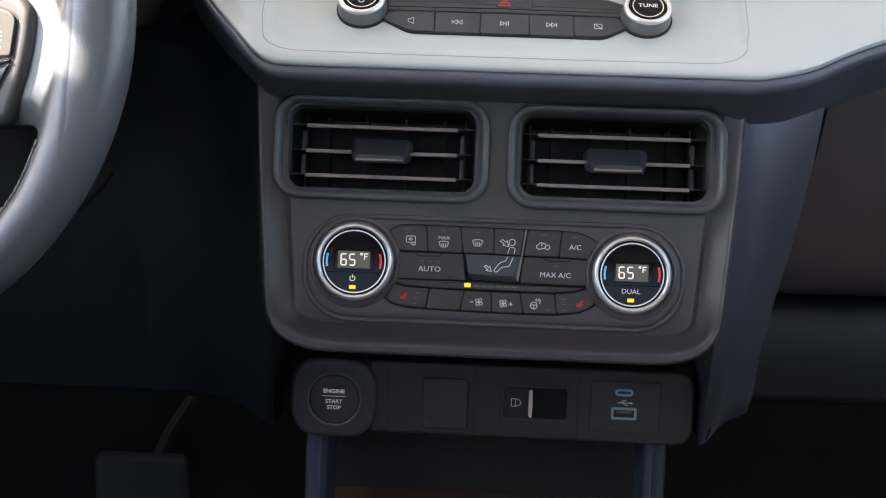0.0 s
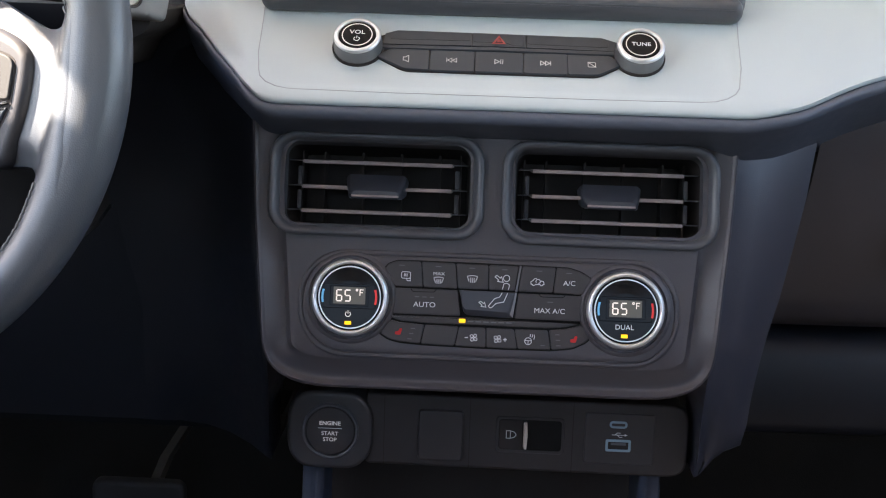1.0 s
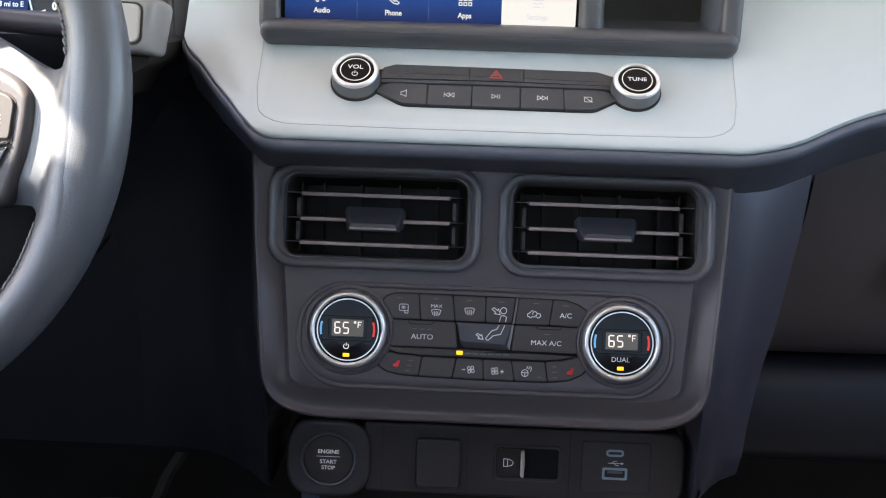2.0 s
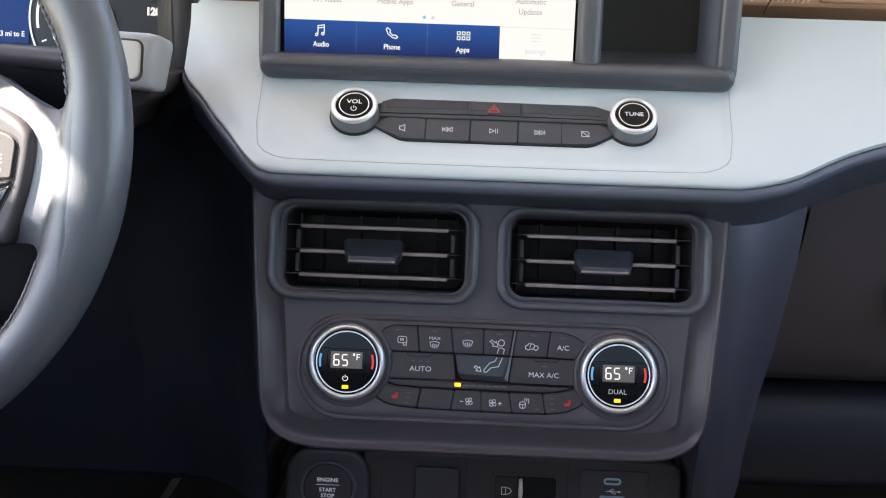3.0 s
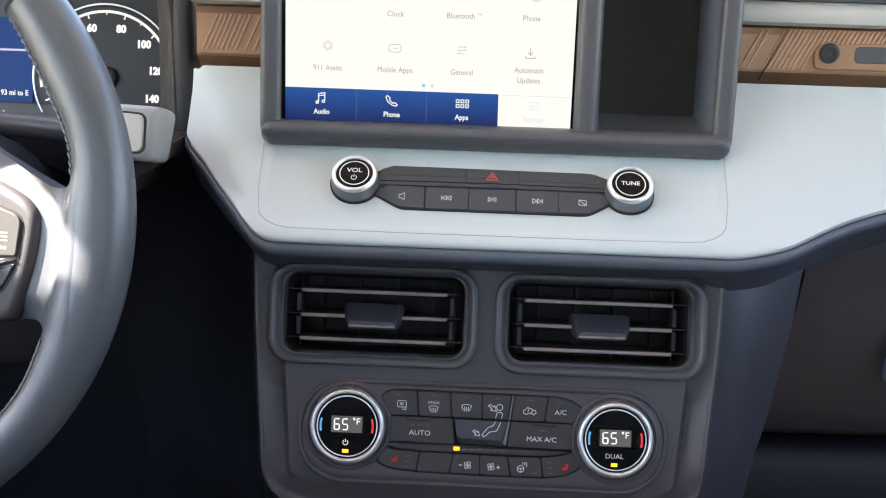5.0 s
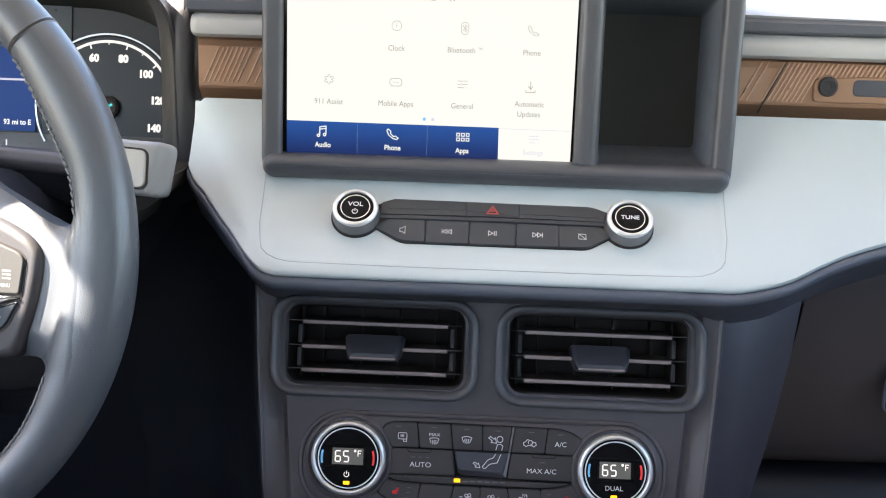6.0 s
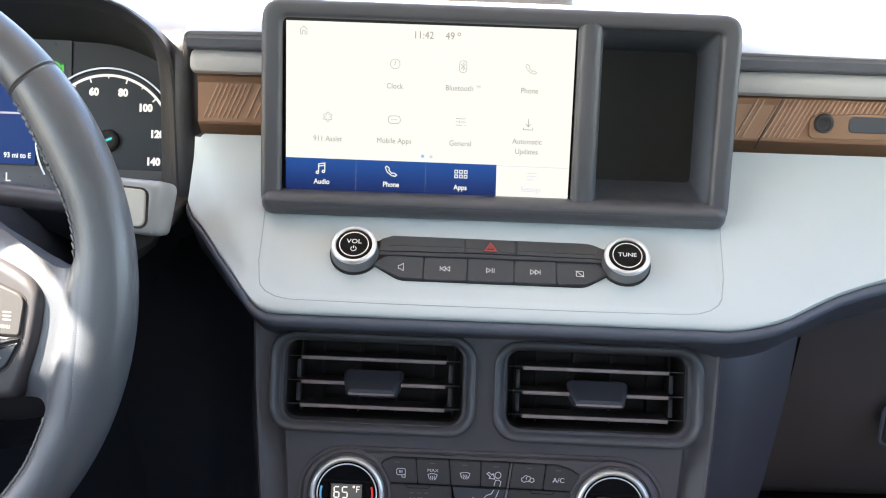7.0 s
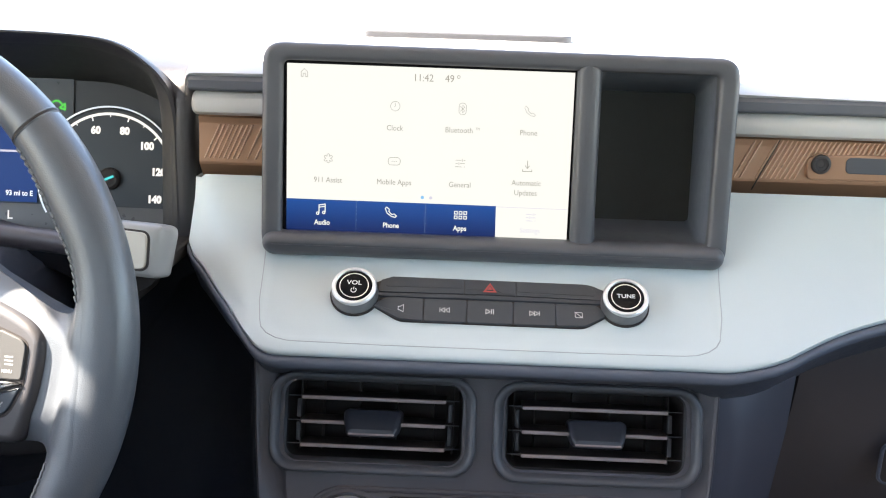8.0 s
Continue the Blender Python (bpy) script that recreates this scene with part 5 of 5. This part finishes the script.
part("paddle_inset", slab(rounded([(-52, -10.6), (-9.0, -10.6), (-6.5, -8), (-7.5, 8.4), (-9.7, 10.6), (-52, 10.6)], 2.5, 4), 0, 2.3, 0.7, 3), lever_cream, lever, "inset switch band, sunlit cream put into its colour").matrix_basis = pose(0, -0.0074, 0, 90)
part("inset_gap", flat(rounded([(-52, -11.8), (-8.4, -11.8), (-5.1, -8.6), (-6.1, 9.1), (-9.1, 11.8), (-52, 11.8)], 2.5, 4), 0.95, 0.9), duct_black, lever).matrix_basis = pose(0, -0.0074, 0, 90)
part("lever_stem", loft([[(x, 8 + 7 * math.cos(radians(a)), 7 * math.sin(radians(a)) - 2) for a in range(0, 360, 30)] for x in (-130, -48)], True, True), dash_dark, lever)
bm = loft([[(x, 588 + dy, z) for x, z in rounded([(-236, 640), (-222, 640), (-214, 656), (-200, 663), (-196, 676), (-236, 676)], 4, 3)] for dy in (0, 6, 80)], True, True)
solid("lever_collar", bm, duct_black, "black collar below the wiper lever", "steering column")

# ---- steering wheel ----
wheel = thing("steering_wheel", on_plane(-0.366, 0.505, 0.651, 12), "slate leather steering wheel with stitched rim and spoke controls", "steering wheel")
WIDTH = ((-180, 12.5), (-90, 13), (-60, 13.8), (-36, 14.6), (-25, 16.6), (-14, 18.0), (0, 17.6), (9, 15.8), (16, 15.2), (24, 16.0), (32, 15.8), (44, 14.0), (58, 12.4), (90, 12), (180, 12.5))
R = 182.0


def rim_ring(a, grow=0.0):
    hw = spline(WIDTH, a) + grow
    d = 15.0 + grow
    c, s = math.cos(radians(a)), math.sin(radians(a))
    r0 = R - spline(WIDTH, a)
    ring = []
    for i in range(24):
        q = 2 * math.pi * i / 24
        rr = r0 + hw * math.copysign(abs(math.cos(q)) ** 0.9, math.cos(q))
        ring.append((rr * c, rr * s, d * math.copysign(abs(math.sin(q)) ** 0.95, math.sin(q))))
    return ring


angles = [a * 2.5 for a in range(-72, 73)]
part("rim", loft([rim_ring(a) for a in angles], False, False), leather, wheel, "slate leather rim", 60)
part("rim_seam", loft([rim_ring(42.4 + d, g) for d, g in ((-0.7, -0.3), (-0.35, 0.35), (0.0, -0.4), (0.35, 0.35), (0.7, -0.3))], False, False), leather, wheel, "stitched seam across the rim", 60)
part("seam_gap", loft([rim_ring(42.4 + d, g) for d, g in ((-0.26, -0.2), (-0.2, 0.28), (0.2, 0.28), (0.26, -0.2))], False, False), duct_black, wheel, "dark gap in the rim seam", 60)
stitch_mesh = finish("stitch", slab(rrect(-1.0, -2.3, 1.0, 2.3, 0.8, 3), -0.6, 1.2, 0.7, 2), thread)
for lo, hi in ((9, 42), (-62, -23)):
    for i in range(int((hi - lo) / 1.55)):
        a = lo + 1.55 * i
        hw = spline(WIDTH, a)
        q = radians(146)
        rr, ww = R - hw + hw * math.cos(q), 15.2 * math.sin(q)
        ob = new("stitch", stitch_mesh)
        ob.parent = wheel
        ob.matrix_basis = pose(0, 0, 0, 0, 0, a) @ pose(rr / 1000, 0, ww / 1000, 0, -46, 0) @ pose(0, 0, 0, 0, 0, 28)
# leather spoke, dished towards the hub, that flares into the rim
SPOKE_TOP = ((50, 66), (90, 44), (102, 35.5), (113, 29.4), (126, 21.8), (131, 19.5), (135, 17.4), (140, 16.0), (145, 16.2), (149, 18.6), (151.5, 22), (154, 29), (158, 38), (166, 42))
SPOKE_LOW = ((50, -58), (104, -55), (120, -53.5), (128, -53.2), (132, -54.6), (136, -59), (141, -64), (150, -67), (166, -66))


def rim_height(u, v):
    hw = spline(WIDTH, math.degrees(math.atan2(v, u)))
    c = abs(math.hypot(u, v) - (R - hw)) / hw
    return 15 * (1 - c ** 2.22) ** 0.475 if c < 1 else -2.2 * (c - 1) * hw


def spoke_height(u, v, s):
    h = 6 + 0.36 * (min(u, 150) - 150) - 1.6 + 1.8 * min(1, 6 * s, 6 * (1 - s)) - 3 * max(0.0, 1 - 5 * min(s, 1 - s)) ** 2
    r = rim_height(u, v)
    k = max(0.0, 12 - abs(h - r))
    return max(h, r) + k * k / 48 - 0.16 * max(0, u - 152)


loops = []
for u in (50, 70, 90, 102, 110, 118, 124, 128, 131, 133, 135, 137, 139, 141, 143, 145, 147, 149, 150.5, 152, 154, 156, 158, 161):
    v0, v1 = spline(SPOKE_LOW, u), spline(SPOKE_TOP, u)
    face = [(v0 + (v1 - v0) * i / 40, i / 40) for i in range(41)]
    loops.append([(u, v, spoke_height(u, v, s)) for v, s in face] + [(u, v1 - (v1 - v0) * i / 6, -26 - 3 * math.sin(math.pi * i / 6)) for i in range(7)])
part("spoke", loft(loops, True, True), leather, wheel, "leather spoke flaring into the rim", 60)
hub = part("hub", slab(rounded([(-75, -66), (40, -68), (56, -40), (60, 10), (52, 62), (-75, 72)], 24, 5), -50, -20, 10, 4), dash_dark, wheel, "dark airbag cover")
# control pad on the slope of the spoke: u runs from the rim to the hub
ctl = part("control_pad", slab(rounded([(-90, -57), (-33, -54.6), (-28.4, -45), (-22.0, -28), (-18.6, -13), (-17.4, -1), (-19.6, 4.5), (-26, 10.5), (-40, 17), (-90, 34)], [2, 8, 8, 8, 8, 8, 9, 10, 10, 2], 5), -8, 4.4, 5.2, 5), housing_dark, wheel, "slate frame of the spoke buttons")
ctl.matrix_basis = pose(0.150, 0, 0.006, 0, -19.8, 0)
pad_grey = surface("grey_control_button", (0.055, 0.055, 0.056), 0.62, grain=0.1, specular=0.25)
bed = part("button_bed", flat(rounded([(-90, -43), (-45, -42.4), (-37, -38.6), (-28.2, -23), (-25.4, -1.5), (-29.6, 2.6), (-48, 8.2), (-90, 20)], [1, 4, 5, 3, 3, 4, 4, 1], 4), 4.6, 0.6), duct_black, ctl)
up = part("button", slab(rounded([(-45.8, -20.6), (-29.2, -20.2), (-26.4, -2.0), (-29.8, 1.5), (-44.4, 6.0)], [1.2, 2, 2.4, 3, 1.5], 4), 4.0, 5.9, 0.8, 3), pad_grey, bed, "grey menu button")
part("button", slab(rounded([(-88, -20.8), (-47.2, -20.6), (-46.2, -8), (-48.6, 7.0), (-88, 18)], [1, 1.5, 2, 2, 1], 4), 4.0, 5.5, 0.8, 3), pad_grey, bed, "grey direction button")
part("bright_strip", slab(rounded([(-88, -28), (-46, -26.8), (-29.4, -21.6), (-88, -21.6)], [0.5, 2, 0.6, 0.5], 3), 4.0, 6.1, 0.5, 3), silver_matt, bed, "bright satin strip between the buttons")
low = part("button", slab(rounded([(-88, -41.6), (-46, -41), (-38.4, -37.6), (-29.8, -23.8), (-46, -28.2), (-88, -29.6)], [1, 4, 5, 2, 2, 1], 4), 4.0, 5.7, 0.8, 3), strip_dark, bed, "dark handset button")
for v in (-8.2, -10.2, -12.2):
    part("mark", flat(rrect(-40.2, v - 0.4, -34.6, v + 0.4, 0.2, 2), 6.02), ink_soft, up)
lettering("MENU", 1.8, -38.6, -16.0, 5.96, ink_soft, up, "mark", bold=0.05)
part("mark", strokes([[(-46.4, -35.6), (-44.6, -33.2), (-42.6, -34.2), (-40.8, -32.4)], [(-44.0, -36.2), (-42.2, -34.8)]], 0.8, 5.82), ink_soft, low)
